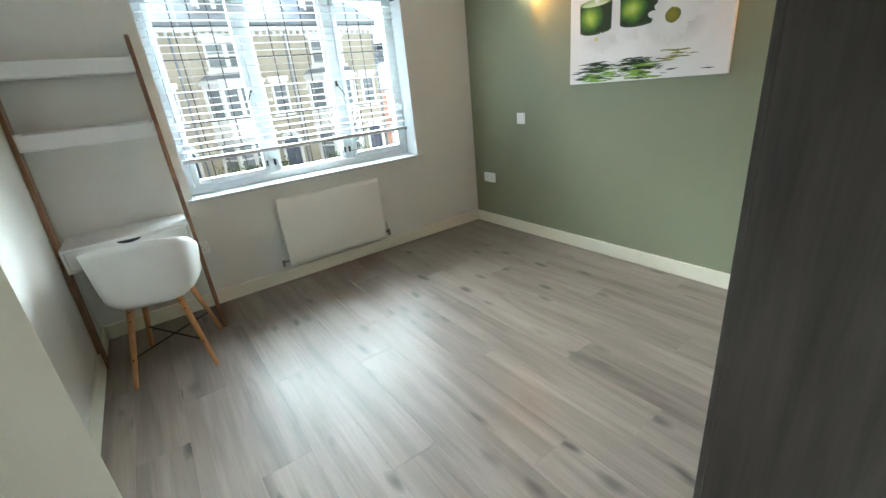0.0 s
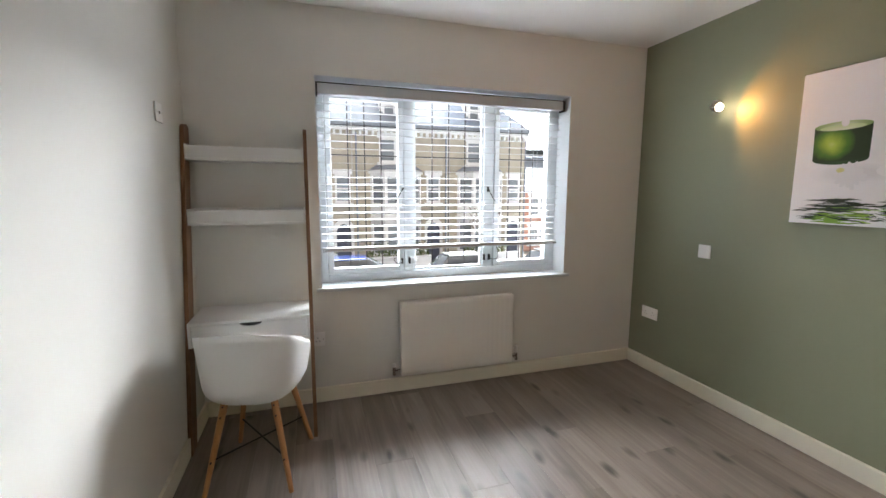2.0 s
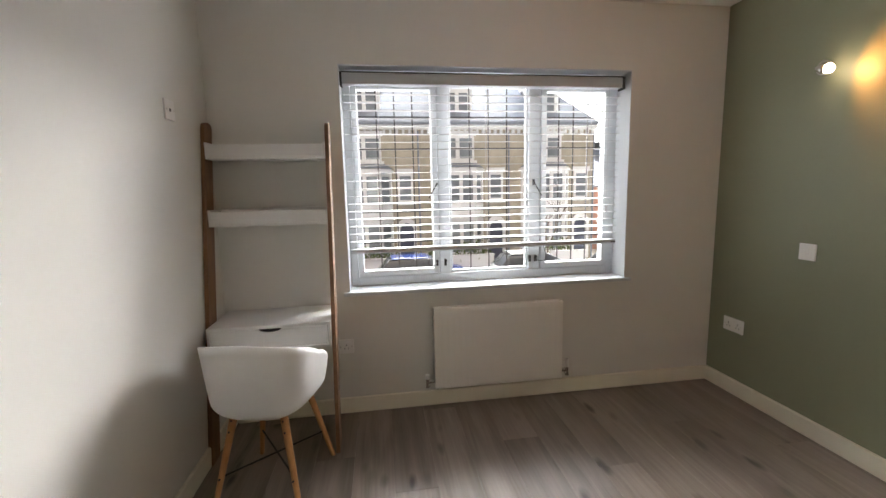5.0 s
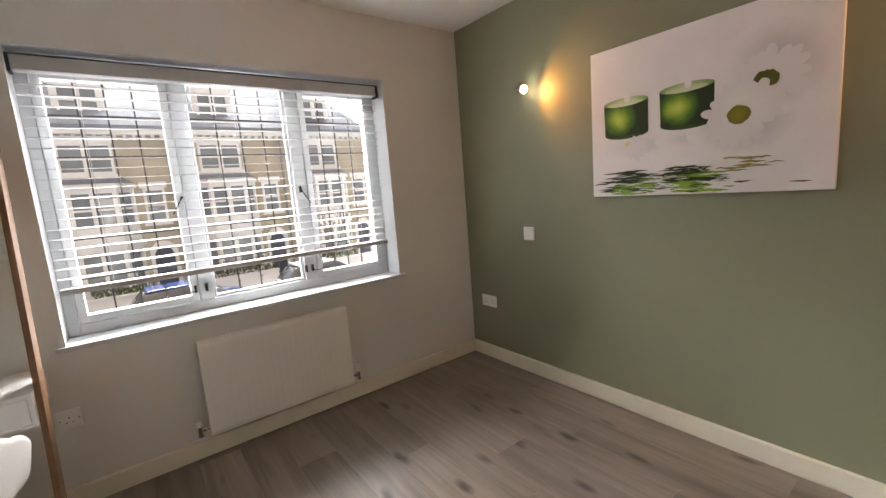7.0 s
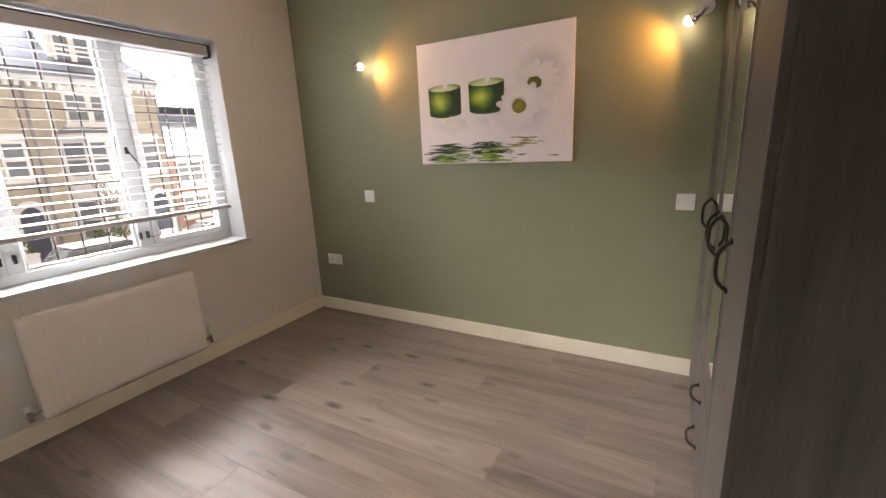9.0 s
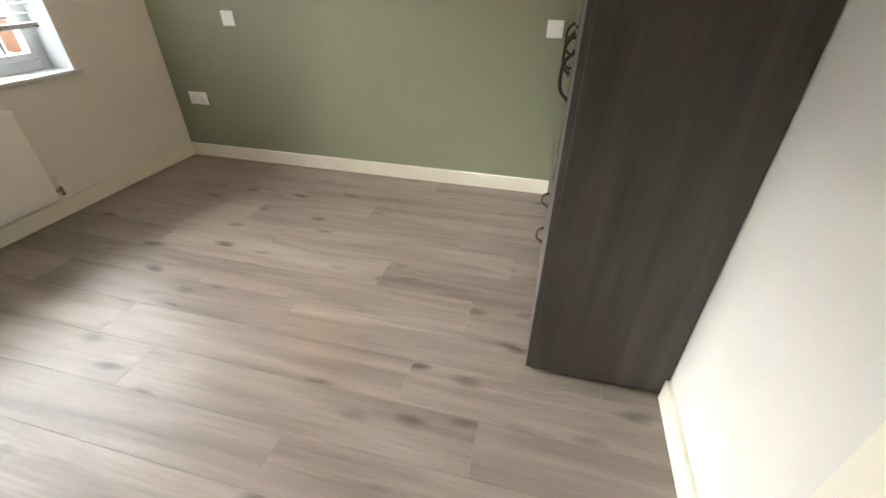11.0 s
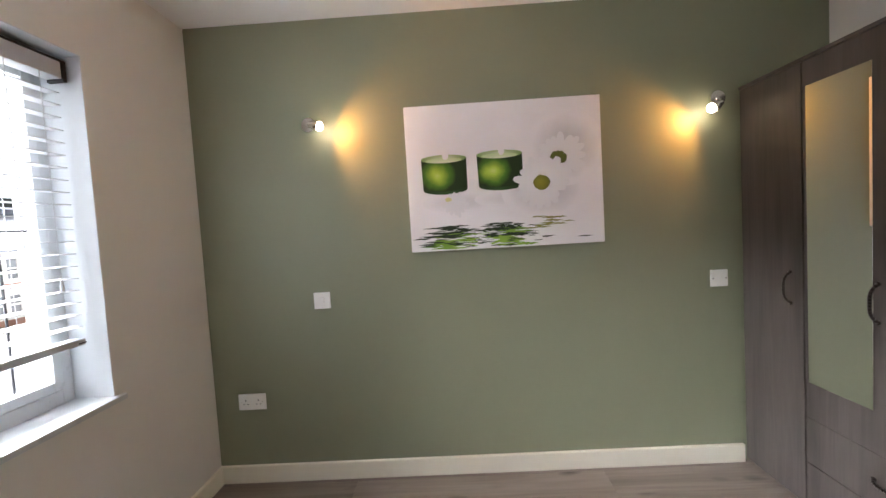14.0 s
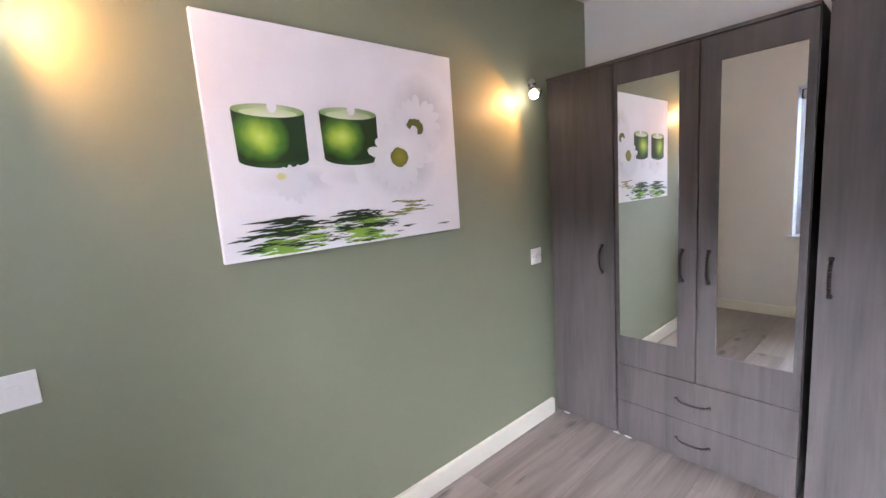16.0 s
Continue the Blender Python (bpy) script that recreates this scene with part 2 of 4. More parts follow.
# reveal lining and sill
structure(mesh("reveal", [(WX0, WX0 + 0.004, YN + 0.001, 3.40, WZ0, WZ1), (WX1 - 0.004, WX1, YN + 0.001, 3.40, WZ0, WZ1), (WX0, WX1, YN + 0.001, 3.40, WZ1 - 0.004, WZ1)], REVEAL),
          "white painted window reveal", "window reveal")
structure(mesh("sill", [(WX0 - 0.0, WX1 + 0.0, YN - 0.004, 3.42, WZ0 - 0.022, WZ0), (WX0 - 0.03, WX1 + 0.035, YN - 0.022, YN - 0.001, WZ0 - 0.022, WZ0)], GLOSS, bevel=0.003), "white gloss window sill", "window sill")

# window: three leaded lights
FY0, FY1 = 3.375, 3.445
win = empty("window_1", pose(1.28, FY0, WZ0), "white painted timber window with leaded lights", "window", kind="structure")
W = Matrix.Translation((-1.28, -FY0, -WZ0))


def wpart(name, boxes, mat, bevel=0.0, parent=win):
    ob = mesh(name, boxes, mat, None, bevel)
    ob.data.transform(W)
    ob.parent = parent
    return ob


M1, M2 = (0.968, 1.040), (1.555, 1.630)
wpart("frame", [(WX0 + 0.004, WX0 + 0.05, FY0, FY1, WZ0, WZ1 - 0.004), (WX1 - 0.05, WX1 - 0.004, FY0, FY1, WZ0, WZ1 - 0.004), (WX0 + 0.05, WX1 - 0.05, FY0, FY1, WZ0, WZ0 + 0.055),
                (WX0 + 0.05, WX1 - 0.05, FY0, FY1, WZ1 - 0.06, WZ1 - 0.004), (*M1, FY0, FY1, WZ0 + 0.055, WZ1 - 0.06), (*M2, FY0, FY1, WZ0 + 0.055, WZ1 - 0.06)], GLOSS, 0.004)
LIGHTS = [(WX0 + 0.05, M1[0], True), (M1[1], M2[0], False), (M2[1], WX1 - 0.05, True)]
for a, b, opens in LIGHTS:
    z0, z1, s = WZ0 + 0.055, WZ1 - 0.06, 0.038 if opens else 0.016
    e = 0.003
    y0, y1 = (FY0 - 0.010, FY1 - 0.02) if opens else (FY0 + 0.02, FY1 - 0.02)
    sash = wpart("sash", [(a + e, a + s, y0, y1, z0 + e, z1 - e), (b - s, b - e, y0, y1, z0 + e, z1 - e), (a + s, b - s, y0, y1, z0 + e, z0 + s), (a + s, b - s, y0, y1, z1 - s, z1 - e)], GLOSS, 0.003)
    pane = wpart("pane", [(a + s, b - s, FY0 + 0.036, FY0 + 0.040, z0 + s, z1 - s)], GLASS)
    pane.visible_shadow = False
    ga, gb, gz0, gz1 = a + s, b - s, z0 + s, z1 - s
    strips = [(ga + (gb - ga) * i / 4 - 0.0035, ga + (gb - ga) * i / 4 + 0.0035, FY0 + 0.031, FY0 + 0.0355, gz0, gz1) for i in (1, 2, 3)]
    strips += [(ga, gb, FY0 + 0.030, FY0 + 0.0345, z - 0.0035, z + 0.0035) for z in (1.005, 1.195, 1.385, 1.577, 1.767)]
    pieces("lead_strip", strips, LEAD, win, 0.0, W)


def stay(x, lean):
    def fill(bm):
        tube(bm, (0, 0, 0), (0, -0.012, 0), 0.007)
        tube(bm, (0, -0.012, 0), (lean * 0.05, -0.016, -0.085), 0.0045, 0.003)
        box(bm, -0.008, 0.008, -0.004, 0, -0.02, 0.02)
    ob = mesh("handle", fill, BLACK)
    ob.matrix_basis = W @ pose(x, FY0 - 0.004, 1.36)
    ob.parent = win


def fastener(x, y):
    def fill(bm):
        box(bm, -0.007, 0.007, -0.006, 0, -0.022, 0.022)
        tube(bm, (0, -0.004, 0.012), (0, -0.018, 0.012), 0.008)
        tube(bm, (0, -0.004, -0.012), (0, -0.016, -0.012), 0.007)
        box(bm, -0.005, 0.005, -0.02, -0.012, -0.02, 0.02)
    ob = mesh("catch", fill, BLACK, bevel=0.001)
    ob.matrix_basis = W @ pose(x, y, 0.868)
    ob.parent = win


stay(0.957, -1), stay(1.585, 1)
for x in (0.950, 1.004, 1.560, 1.600):
    fastener(x, FY0)


def cable(name, pts, r, mat, parent=None):
    c = bpy.data.curves.new(name, "CURVE")
    c.dimensions, c.bevel_depth, c.bevel_resolution = "3D", r, 2
    s = c.splines.new("NURBS")
    s.points.add(len(pts) - 1)
    for p, q in zip(s.points, pts):
        p.co = (*q, 1)
    s.use_endpoint_u, s.order_u = True, 3
    tmp = bpy.data.objects.new(name, c)
    me = bpy.data.meshes.new_from_object(tmp)
    me.materials.clear()
    me.materials.append(mat)
    ob = new(name, me)
    if parent:
        ob.parent = parent
    return ob


for x, s in ((0.950, -1), (1.600, 1)):
    ob = cable("restrictor_cable", [(x, FY0 - 0.015, 0.86), (x + s * 0.03, FY0 - 0.05, 0.85), (x + s * 0.065, FY0 - 0.04, 0.875), (x + s * 0.05, FY0 - 0.025, 0.90 if s < 0 else 0.95), (x + s * 0.045, FY0 - 0.012, 0.885 if s < 0 else 0.97)], 0.0022, BLACK)
    ob.data.transform(W)
    ob.parent = win

# venetian blind
BY = 3.300
blind = empty("venetian_blind", pose(1.26, BY, 1.99), "white wooden venetian blind, lowered most of the way, slats open", "blind")
B = Matrix.Translation((-1.26, -BY, -1.99))


def bpart(name, boxes, mat, bevel=0.0):
    ob = mesh(name, boxes, mat, None, bevel)
    ob.data.transform(B)
    ob.parent = blind
    return ob


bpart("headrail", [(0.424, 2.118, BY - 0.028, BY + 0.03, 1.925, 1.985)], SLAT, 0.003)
# end brackets, and a dark strip that paints the shaded gap over the headrail
pieces("bracket_and_gap_strip", [(2.119, 2.132, BY - 0.034, BY + 0.03, 1.915, 1.990), (0.412, 0.4235, BY - 0.034, BY + 0.03, 1.915, 1.990), (0.424, 2.118, BY - 0.031, BY + 0.03, 1.986, 1.992)], DARK, blind, 0.001, B)
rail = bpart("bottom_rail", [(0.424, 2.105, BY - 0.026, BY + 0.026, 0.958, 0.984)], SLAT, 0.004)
bpart("rail_tag", [(2.075, 2.106, BY - 0.0275, BY - 0.02, 0.966, 0.970)], DARK)
slat = None
for i in range(20):
    z = 1.028 + i * 0.0445
    if slat is None:
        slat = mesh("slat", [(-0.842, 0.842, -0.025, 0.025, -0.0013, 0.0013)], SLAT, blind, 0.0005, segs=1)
        s = slat
    else:
        s = slat.copy()
        scene.collection.objects.link(s)
    s.matrix_basis = pose(0.004, 0, z - 1.99, 3 + math.sin(i * 1.7) * 1.5, 0, math.sin(i * 2.3) * 0.05)
for x in (0.62, 1.26, 1.92):
    pieces("ladder_cord", [(x - 0.001, x + 0.001, BY - 0.027, BY - 0.0255, 0.98, 1.93), (x - 0.001, x + 0.001, BY + 0.0255, BY + 0.027, 0.98, 1.93)], SLAT, blind, 0.0, B)


def cord(bm):
    tube(bm, (0, 0, 0), (0, 0, -0.72), 0.0012, seg=6)
    tube(bm, (0, 0, -0.72), (0, 0, -0.76), 0.004, 0.007, seg=10)


o = mesh("pull_cord", cord, SLAT, blind)
o.matrix_basis = B @ pose(2.03, BY - 0.031, 1.925)

# door leaf, open into the room
door = empty("door_1", pose(-0.19, 0.0, 0.0, 0, 0, -20), "open white painted flush door", "door", kind="structure")
mesh("leaf", [(-0.042, 0.0, 0.0, 0.745, 0.008, 1.99)], CREAM, door, 0.002)


def lever(bm):
    tube(bm, (-0.055, 0.69, 1.0), (-0.042, 0.69, 1.0), 0.009)
    tube(bm, (-0.055, 0.69, 1.0), (-0.055, 0.58, 1.0), 0.008)
    box(bm, -0.047, -0.0425, 0.665, 0.715, 0.93, 1.08)


mesh("lever_handle", lever, METAL, door)
structure(mesh("door_frame", [(DX0, DX0 + 0.03, YS - 0.12, YS + 0.0, 0, DH), (DX1 - 0.03, DX1, YS - 0.12, YS, 0, DH), (DX0 + 0.03, DX1 - 0.03, YS - 0.12, YS, DH - 0.03, DH),
                              (DX1 - 0.01, DX1 + 0.06, YS, YS + 0.015, 0, DH + 0.06)], CREAM, bevel=0.003), "cream gloss door frame", "door frame")

# ---- radiator ----
RX0, RX1, RZ0, RZ1 = 0.893, 1.694, 0.132, 0.632
rad = empty("radiator", pose((RX0 + RX1) / 2, YN, RZ0), "white enamelled panel radiator below the window", "radiator")
R = Matrix.Translation((-(RX0 + RX1) / 2, -YN, -RZ0))


def rpart(name, fill, mat, bevel=0.0, smooth=False):
    ob = mesh(name, fill, mat, None, bevel, smooth)
    ob.data.transform(R)
    ob.parent = rad
    return ob


def panel(bm):
    """Front sheet with shallow upright flutes that run out near the top and bottom edges."""
    nx, yf = 132, YN - 0.085
    zs = [RZ0, RZ0 + 0.004, RZ0 + 0.034, RZ0 + 0.046, RZ1 - 0.046, RZ1 - 0.030, RZ1 - 0.004, RZ1]
    dy = [0.006, 0.0, 0.0, 1, 1, 0.0, 0.0, 0.006]
    grid = []
    for z, d in zip(zs, dy):
        row = []
        for i in range(nx + 1):
            x = RX0 + (RX1 - RX0) * i / nx
            ph = (i / nx * 22) % 1
            y = yf + (0.0009 * (0.5 - 0.5 * math.cos(2 * math.pi * ph)) if d == 1 else d)
            row.append(bm.verts.new((x, y, z)))
        grid.append(row)
    for p, q in zip(grid, grid[1:]):
        for i in range(nx):
            bm.faces.new((p[i], p[i + 1], q[i + 1], q[i]))


rpart("front_panel", panel, RAD, smooth=True)
rpart("casing", [(RX0, RX0 + 0.004, YN - 0.080, YN - 0.028, RZ0 + 0.002, RZ1 - 0.001), (RX1 - 0.004, RX1, YN - 0.080, YN - 0.028, RZ0 + 0.002, RZ1 - 0.001), (RX0 + 0.004, RX1 - 0.004, YN - 0.034, YN - 0.028, RZ0, RZ1 - 0.004)], RAD, 0.001)
rpart("top_grille", [(RX0 + 0.004, RX1 - 0.004, YN - 0.080, YN - 0.074, RZ1 - 0.006, RZ1)] + [(RX0 + 0.004, RX1 - 0.004, YN - 0.040, YN - 0.034, RZ1 - 0.006, RZ1)] +
      [(RX0 + 0.012 + i * 0.0175, RX0 + 0.021 + i * 0.0175, YN - 0.074, YN - 0.040, RZ1 - 0.005, RZ1 - 0.001) for i in range(44)], RAD)
pieces("fin", [(RX0 + 0.03 + i * 0.0305, RX0 + 0.032 + i * 0.0305, YN - 0.078, YN - 0.034, RZ0 + 0.02, RZ1 - 0.02) for i in range(25)], RAD, rad, 0.0, R)
pieces("bracket", [(RX0 + 0.1, RX0 + 0.13, YN - 0.028, YN, RZ0 + 0.05, RZ1 - 0.05), (RX1 - 0.13, RX1 - 0.1, YN - 0.028, YN, RZ0 + 0.05, RZ1 - 0.05)], RAD, rad, 0.0, R)
for x, s in ((RX0, -1), (RX1, 1)):
    def valve(bm, x=x, s=s):
        yv, zv = YN - 0.055, RZ0 + 0.04
        tube(bm, (x, yv, zv), (x + s * 0.045, yv, zv), 0.009)
        tube(bm, (x + s * 0.02, yv, zv), (x + s * 0.034, yv, zv), 0.014, seg=6)
        tube(bm, (x + s * 0.045, yv, zv - 0.03), (x + s * 0.045, yv, zv + 0.022), 0.011)
        tube(bm, (x + s * 0.045, yv, zv - 0.02), (x + s * 0.045, yv, zv - 0.034), 0.013, seg=6)
        tube(bm, (x + s * 0.045, yv, zv - 0.028), (x + s * 0.045, YN, zv - 0.028), 0.0075)
    rpart("valve", valve, METAL)

    def cap(bm, x=x, s=s):
        tube(bm, (x + s * 0.045, YN - 0.055, RZ0 + 0.06), (x + s * 0.045, YN - 0.055, RZ0 + (0.085 if s < 0 else 0.115)), 0.014, 0.0125, 16)
    rpart("valve_cap", cap, PLASTIC, 0.0015)

# ---- wardrobes along the back wall ----
WY0, WYF, WT, WB = 0.010, 0.462, 1.890, 0.040


def bow_handle(vertical=True, length=0.135):
    def fill(bm):
        pts, h = [], length / 2
        for i in range(13):
            u = -1 + 2 * i / 12
            pts.append((u * h, 0.030 * (1 - abs(u) ** 3.5) + 0.001))
        for (a, ya), (b, yb) in zip(pts, pts[1:]):
            p, q = ((0, ya, a), (0, yb, b)) if vertical else ((a, ya, 0), (b, yb, 0))
            tube(bm, p, q, 0.0058, seg=8)
        for s in (-1, 1):
            p = (0, 0.0, s * h) if vertical else (s * h, 0.0, 0)
            tube(bm, p, (p[0], 0.006, p[2]), 0.009, seg=10)
    return fill


def wardrobe(x0, x1, doors, drawers, label, low=WB, rear=WY0):
    w = empty("wardrobe", pose((x0 + x1) / 2, WY0, 0), label, "wardrobe", "wardrobes along the wall")
    L = Matrix.Translation((-(x0 + x1) / 2, -WY0, 0))

    def put(name, fill, mat, bevel=0.0, parent=w, smooth=False):
        ob = mesh(name, fill, mat, None, bevel, smooth)
        ob.data.transform(L)
        ob.parent = parent
        return ob
    t, yb = 0.016, WYF - 0.019
    put("body", [(x0, x0 + t, rear, yb, low, WT), (x1 - t, x1, rear, yb, low, WT), (x0 + t, x1 - t, rear, yb, low, low + t), (x0 + t, x1 - t, rear, rear + 0.004, low + t, WT)], WARD, 0.001)
    put("top", [(x0, x1, rear, WYF + 0.004, WT + 0.001, WT + 0.016)], WARD, 0.0015)
    pieces("foot", [(x, x + 0.035, y, y + 0.035, 0.0, low) for x in (x0 + 0.012, x1 - 0.047) for y in (WY0 + 0.02, WYF - 0.085)], PLASTIC, w, 0.003, L)
    g, zb, n = 0.002, (0.431 if drawers else low + 0.002), len(doors)
    for i, (side, glass) in enumerate(doors):
        a, b = x0 + (x1 - x0) * i / n + g, x0 + (x1 - x0) * (i + 1) / n - g
        d = put("door", [(a, b, WYF - 0.018, WYF, zb, WT - 0.002)], WARD, 0.0012)
        if glass:
            put("mirror", [(glass[0], glass[1], WYF + 0.0008, WYF + 0.004, 0.582, 1.787)], MIRROR, 0.0008, d)
        h = put("handle", bow_handle(), BRONZE, 0.0, d, True)
        h.matrix_basis = L.inverted() @ Matrix.Identity(4)
        h.data.transform(L.inverted())
        h.matrix_basis = L @ pose(side, WYF, 0.964)
    if drawers:
        for za, zt in ((low + 0.002, 0.232), (0.235, 0.428)):
            d = put("drawer", [(x0 + g, x1 - g, WYF - 0.018, WYF, za, zt)], WARD, 0.0012)
            h = put("handle", bow_handle(False), BRONZE, 0.0, d, True)
            h.data.transform(L.inverted())
            h.matrix_basis = L @ pose((x0 + x1) / 2 + 0.01, WYF, (za + zt) / 2)
    return w


wardrobe(2.374, 2.738, [(2.440, None)], False, "narrow grey-brown wood-effect wardrobe unit, closed")
wardrobe(1.644, 2.370, [(1.963, (1.671, 1.930)), (2.066, (2.082, 2.349))], True, "grey-brown wood-effect wardrobe with two mirrors and drawers")
end_unit = wardrobe(1.262, 1.622, [(1.582, None)], False, "narrow grey-brown wood-effect wardrobe, dark end panel showing", 0.016, -0.010)
end_unit.location.y += 0.002

# ---- ladder desk ----
desk = empty("ladder_desk", pose(0.05, 3.0, 0), "leaning ladder desk with walnut posts and white shelves", "desk")
DK = Matrix.Translation((-0.05, -3.0, 0))


def dpart(name, fill, mat, bevel=0.0):
    ob = mesh(name, fill, mat, None, bevel)
    ob.data.transform(DK)
    ob.parent = desk
    return ob


PX0, PX1 = -0.279, 0.352
for xa, xb in ((PX0, PX0 + 0.02), (PX1 - 0.02, PX1)):
    def post(bm, xa=xa, xb=xb):
        lean = (3.160 - 2.855) / 1.69
        prof = [(-0.042, 0.0), (0.058, 0.0)] + [(0.008 + 0.050 * math.cos(a), 1.668 + 0.026 * math.sin(a)) for a in [math.pi * k / 8 for k in range(9)]]
        vs = [[bm.verts.new((x, 2.855 + lean * z + y, z)) for y, z in prof] for x in (xa, xb)]
        bm.faces.new(vs[0]), bm.faces.new(vs[1][::-1])
        k = len(prof)
        for i in range(k):
            bm.faces.new((vs[0][i], vs[1][i], vs[1][(i + 1) % k], vs[0][(i + 1) % k]))
        bmesh.ops.recalc_face_normals(bm, faces=bm.faces[:])
    dpart("post", post, WALNUT, 0.0015)
SX0, SX1 = PX0 + 0.021, PX1 - 0.021
for yf, z0, z1 in ((3.085, 1.502, 1.588), (3.045, 1.160, 1.248)):
    dpart("shelf", [(SX0, SX1, yf, YN - 0.004, z0, z0 + 0.014), (SX0, SX1, YN - 0.018, YN - 0.004, z0 + 0.014, z1), (SX0, SX0 + 0.012, yf, YN - 0.018, z0 + 0.014, z1 - 0.002),
                    (SX1 - 0.012, SX1, yf, YN - 0.018, z0 + 0.014, z1 - 0.002), (SX0 + 0.012, SX1 - 0.012, yf, yf + 0.012, z0 + 0.014, z1 - 0.012)], LACQ, 0.002)
DZ0, DZ1, DY = 0.545, 0.675, 2.885
dpart("desk_box", [(SX0, SX1, DY, YN - 0.004, DZ1 - 0.016, DZ1), (SX0, SX1, DY, YN - 0.004, DZ0, DZ0 + 0.012), (SX0, SX0 + 0.014, DY, YN - 0.004, DZ0 + 0.012, DZ1 - 0.016),
                   (SX1 - 0.014, SX1, DY, YN - 0.004, DZ0 + 0.012, DZ1 - 0.016), (SX0 + 0.014, SX1 - 0.014, YN - 0.02, YN - 0.004, DZ0 + 0.012, DZ1 - 0.016)], LACQ, 0.0015)


def drawer_front(bm):
    xa, xb, za, zb, xc = SX0 + 0.017, SX1 - 0.017, DZ0 + 0.015, DZ1 - 0.019, (SX0 + SX1) / 2
    rim = [(xa, za), (xb, za), (xb, zb), (xc + 0.055, zb)] + [(xc + 0.055 * math.cos(a), zb - 0.019 * math.sin(a)) for a in [math.pi * k / 12 for k in range(1, 12)]] + [(xc - 0.055, zb), (xa, zb)]
    f = [bm.verts.new((x, DY + 0.003, z)) for x, z in rim]
    g = [bm.verts.new((x, DY + 0.016, z)) for x, z in rim]
    bm.faces.new(f), bm.faces.new(g[::-1])
    for i in range(len(rim)):
        j = (i + 1) % len(rim)
        bm.faces.new((f[j], f[i], g[i], g[j]))
    bmesh.ops.recalc_face_normals(bm, faces=bm.faces[:])


dpart("drawer", drawer_front, LACQ)
# near-black sheet behind the finger notch, painting the shade inside the drawer
dpart("drawer_shade_sheet", [(SX0 + 0.02, SX1 - 0.02, DY + 0.05, DY + 0.054, DZ0 + 0.015, DZ1 - 0.02)], DARK)

# ---- tub chair at the desk ----
chair = empty("tub_chair", pose(0.092, 2.642, 0, 0, 0, -12), "white moulded tub chair on tapered beech legs, at the desk", "chair")


def shell(bm):
    """Seat dish that rises into a wrap-round back and lower arms; y is forward."""
    nu, nv = 64, 26
    def point(u, v):
        a = 2 * math.pi * u
        sx, cy = math.sin(a), -math.cos(a)            # u = 0 at the back
        back = 0.5 - 0.5 * cy                           # 1 at the back, 0 at the front
        sq = 1 / (abs(sx) ** 3.3 + abs(cy) ** 3.3) ** (1 / 3.3)
        rim = 0.440 + 0.308 * (1 - 0.36 * (cy + 1) ** 1.3 if cy < 0 else 0.64 * (1 - min(1.0, cy / 0.88) ** 1.8))
        if v < 0.5:
            r = v / 0.5
            return (sx * sq * 0.160 * r, cy * sq * 0.182 * r, 0.396 + 0.014 * r ** 2 + 0.01 * (1 - back) * r)
        w = (v - 0.5) / 0.5
        c = math.sin(min(1.0, w * 3.0) * math.pi / 2)
        up = (1 - math.cos(w * math.pi / 2)) * 0.6 + w * 0.4
        z0 = 0.410 + 0.01 * (1 - back)
        return (sx * sq * (0.160 + 0.038 * c + 0.032 * w), cy * sq * (0.182 + 0.034 * c + 0.036 * w * back), z0 + (rim - z0) * up)
    rings = []
    mid = bm.verts.new(point(0, 0))
    for j in range(1, nv + 1):
        rings.append([bm.verts.new(point(i / nu, j / nv)) for i in range(nu)])
    for i in range(nu):
        bm.faces.new((mid, rings[0][i], rings[0][(i + 1) % nu]))
    for p, q in zip(rings, rings[1:]):
        for i in range(nu):
            bm.faces.new((p[i], q[i], q[(i + 1) % nu], p[(i + 1) % nu]))
    bmesh.ops.recalc_face_normals(bm, faces=bm.faces[:])
    bmesh.ops.solidify(bm, geom=bm.faces[:], thickness=0.008)


mesh("seat_shell", shell, SHELL, chair, smooth=True)
FEET = [(-0.187, -0.208), (0.187, -0.208), (-0.187, 0.208), (0.187, 0.208)]
for fx, fy in FEET:
    top = (fx * 0.56, fy * 0.60, 0.415)

    def leg(bm, fx=fx, fy=fy, top=top):
        tube(bm, (fx, fy, 0), top, 0.0105, 0.017, 14)
    mesh("leg", leg, BEECH, chair, smooth=False)

    for f in (0.93, 0.82, 0.36):
        def bolt(bm, p=Vector((fx, fy, 0)).lerp(Vector(top), f), out=Vector((0, math.copysign(1, fy), 0))):
            tube(bm, p, p + out * 0.0185, 0.0042, seg=8)
        mesh("bolt", bolt, BLACK, chair)


def brace(bm):
    k = 0.83
    tube(bm, (FEET[0][0] * k, FEET[0][1] * k, 0.15), (FEET[3][0] * k, FEET[3][1] * k, 0.15), 0.0045, seg=8)
    tube(bm, (FEET[1][0] * k, FEET[1][1] * k, 0.152), (FEET[2][0] * k, FEET[2][1] * k, 0.152), 0.0045, seg=8)


def seat_frame(bm):
    for s in (-1, 1):
        box(bm, s * 0.118 - 0.006, s * 0.118 + 0.006, -0.13, 0.13, 0.402, 0.412)
    box(bm, -0.12, 0.12, -0.135, -0.12, 0.402, 0.412), box(bm, -0.12, 0.12, 0.12, 0.135, 0.402, 0.412)


mesh("cross_brace", brace, BLACK, chair)
mesh("seat_frame", seat_frame, BLACK, chair)

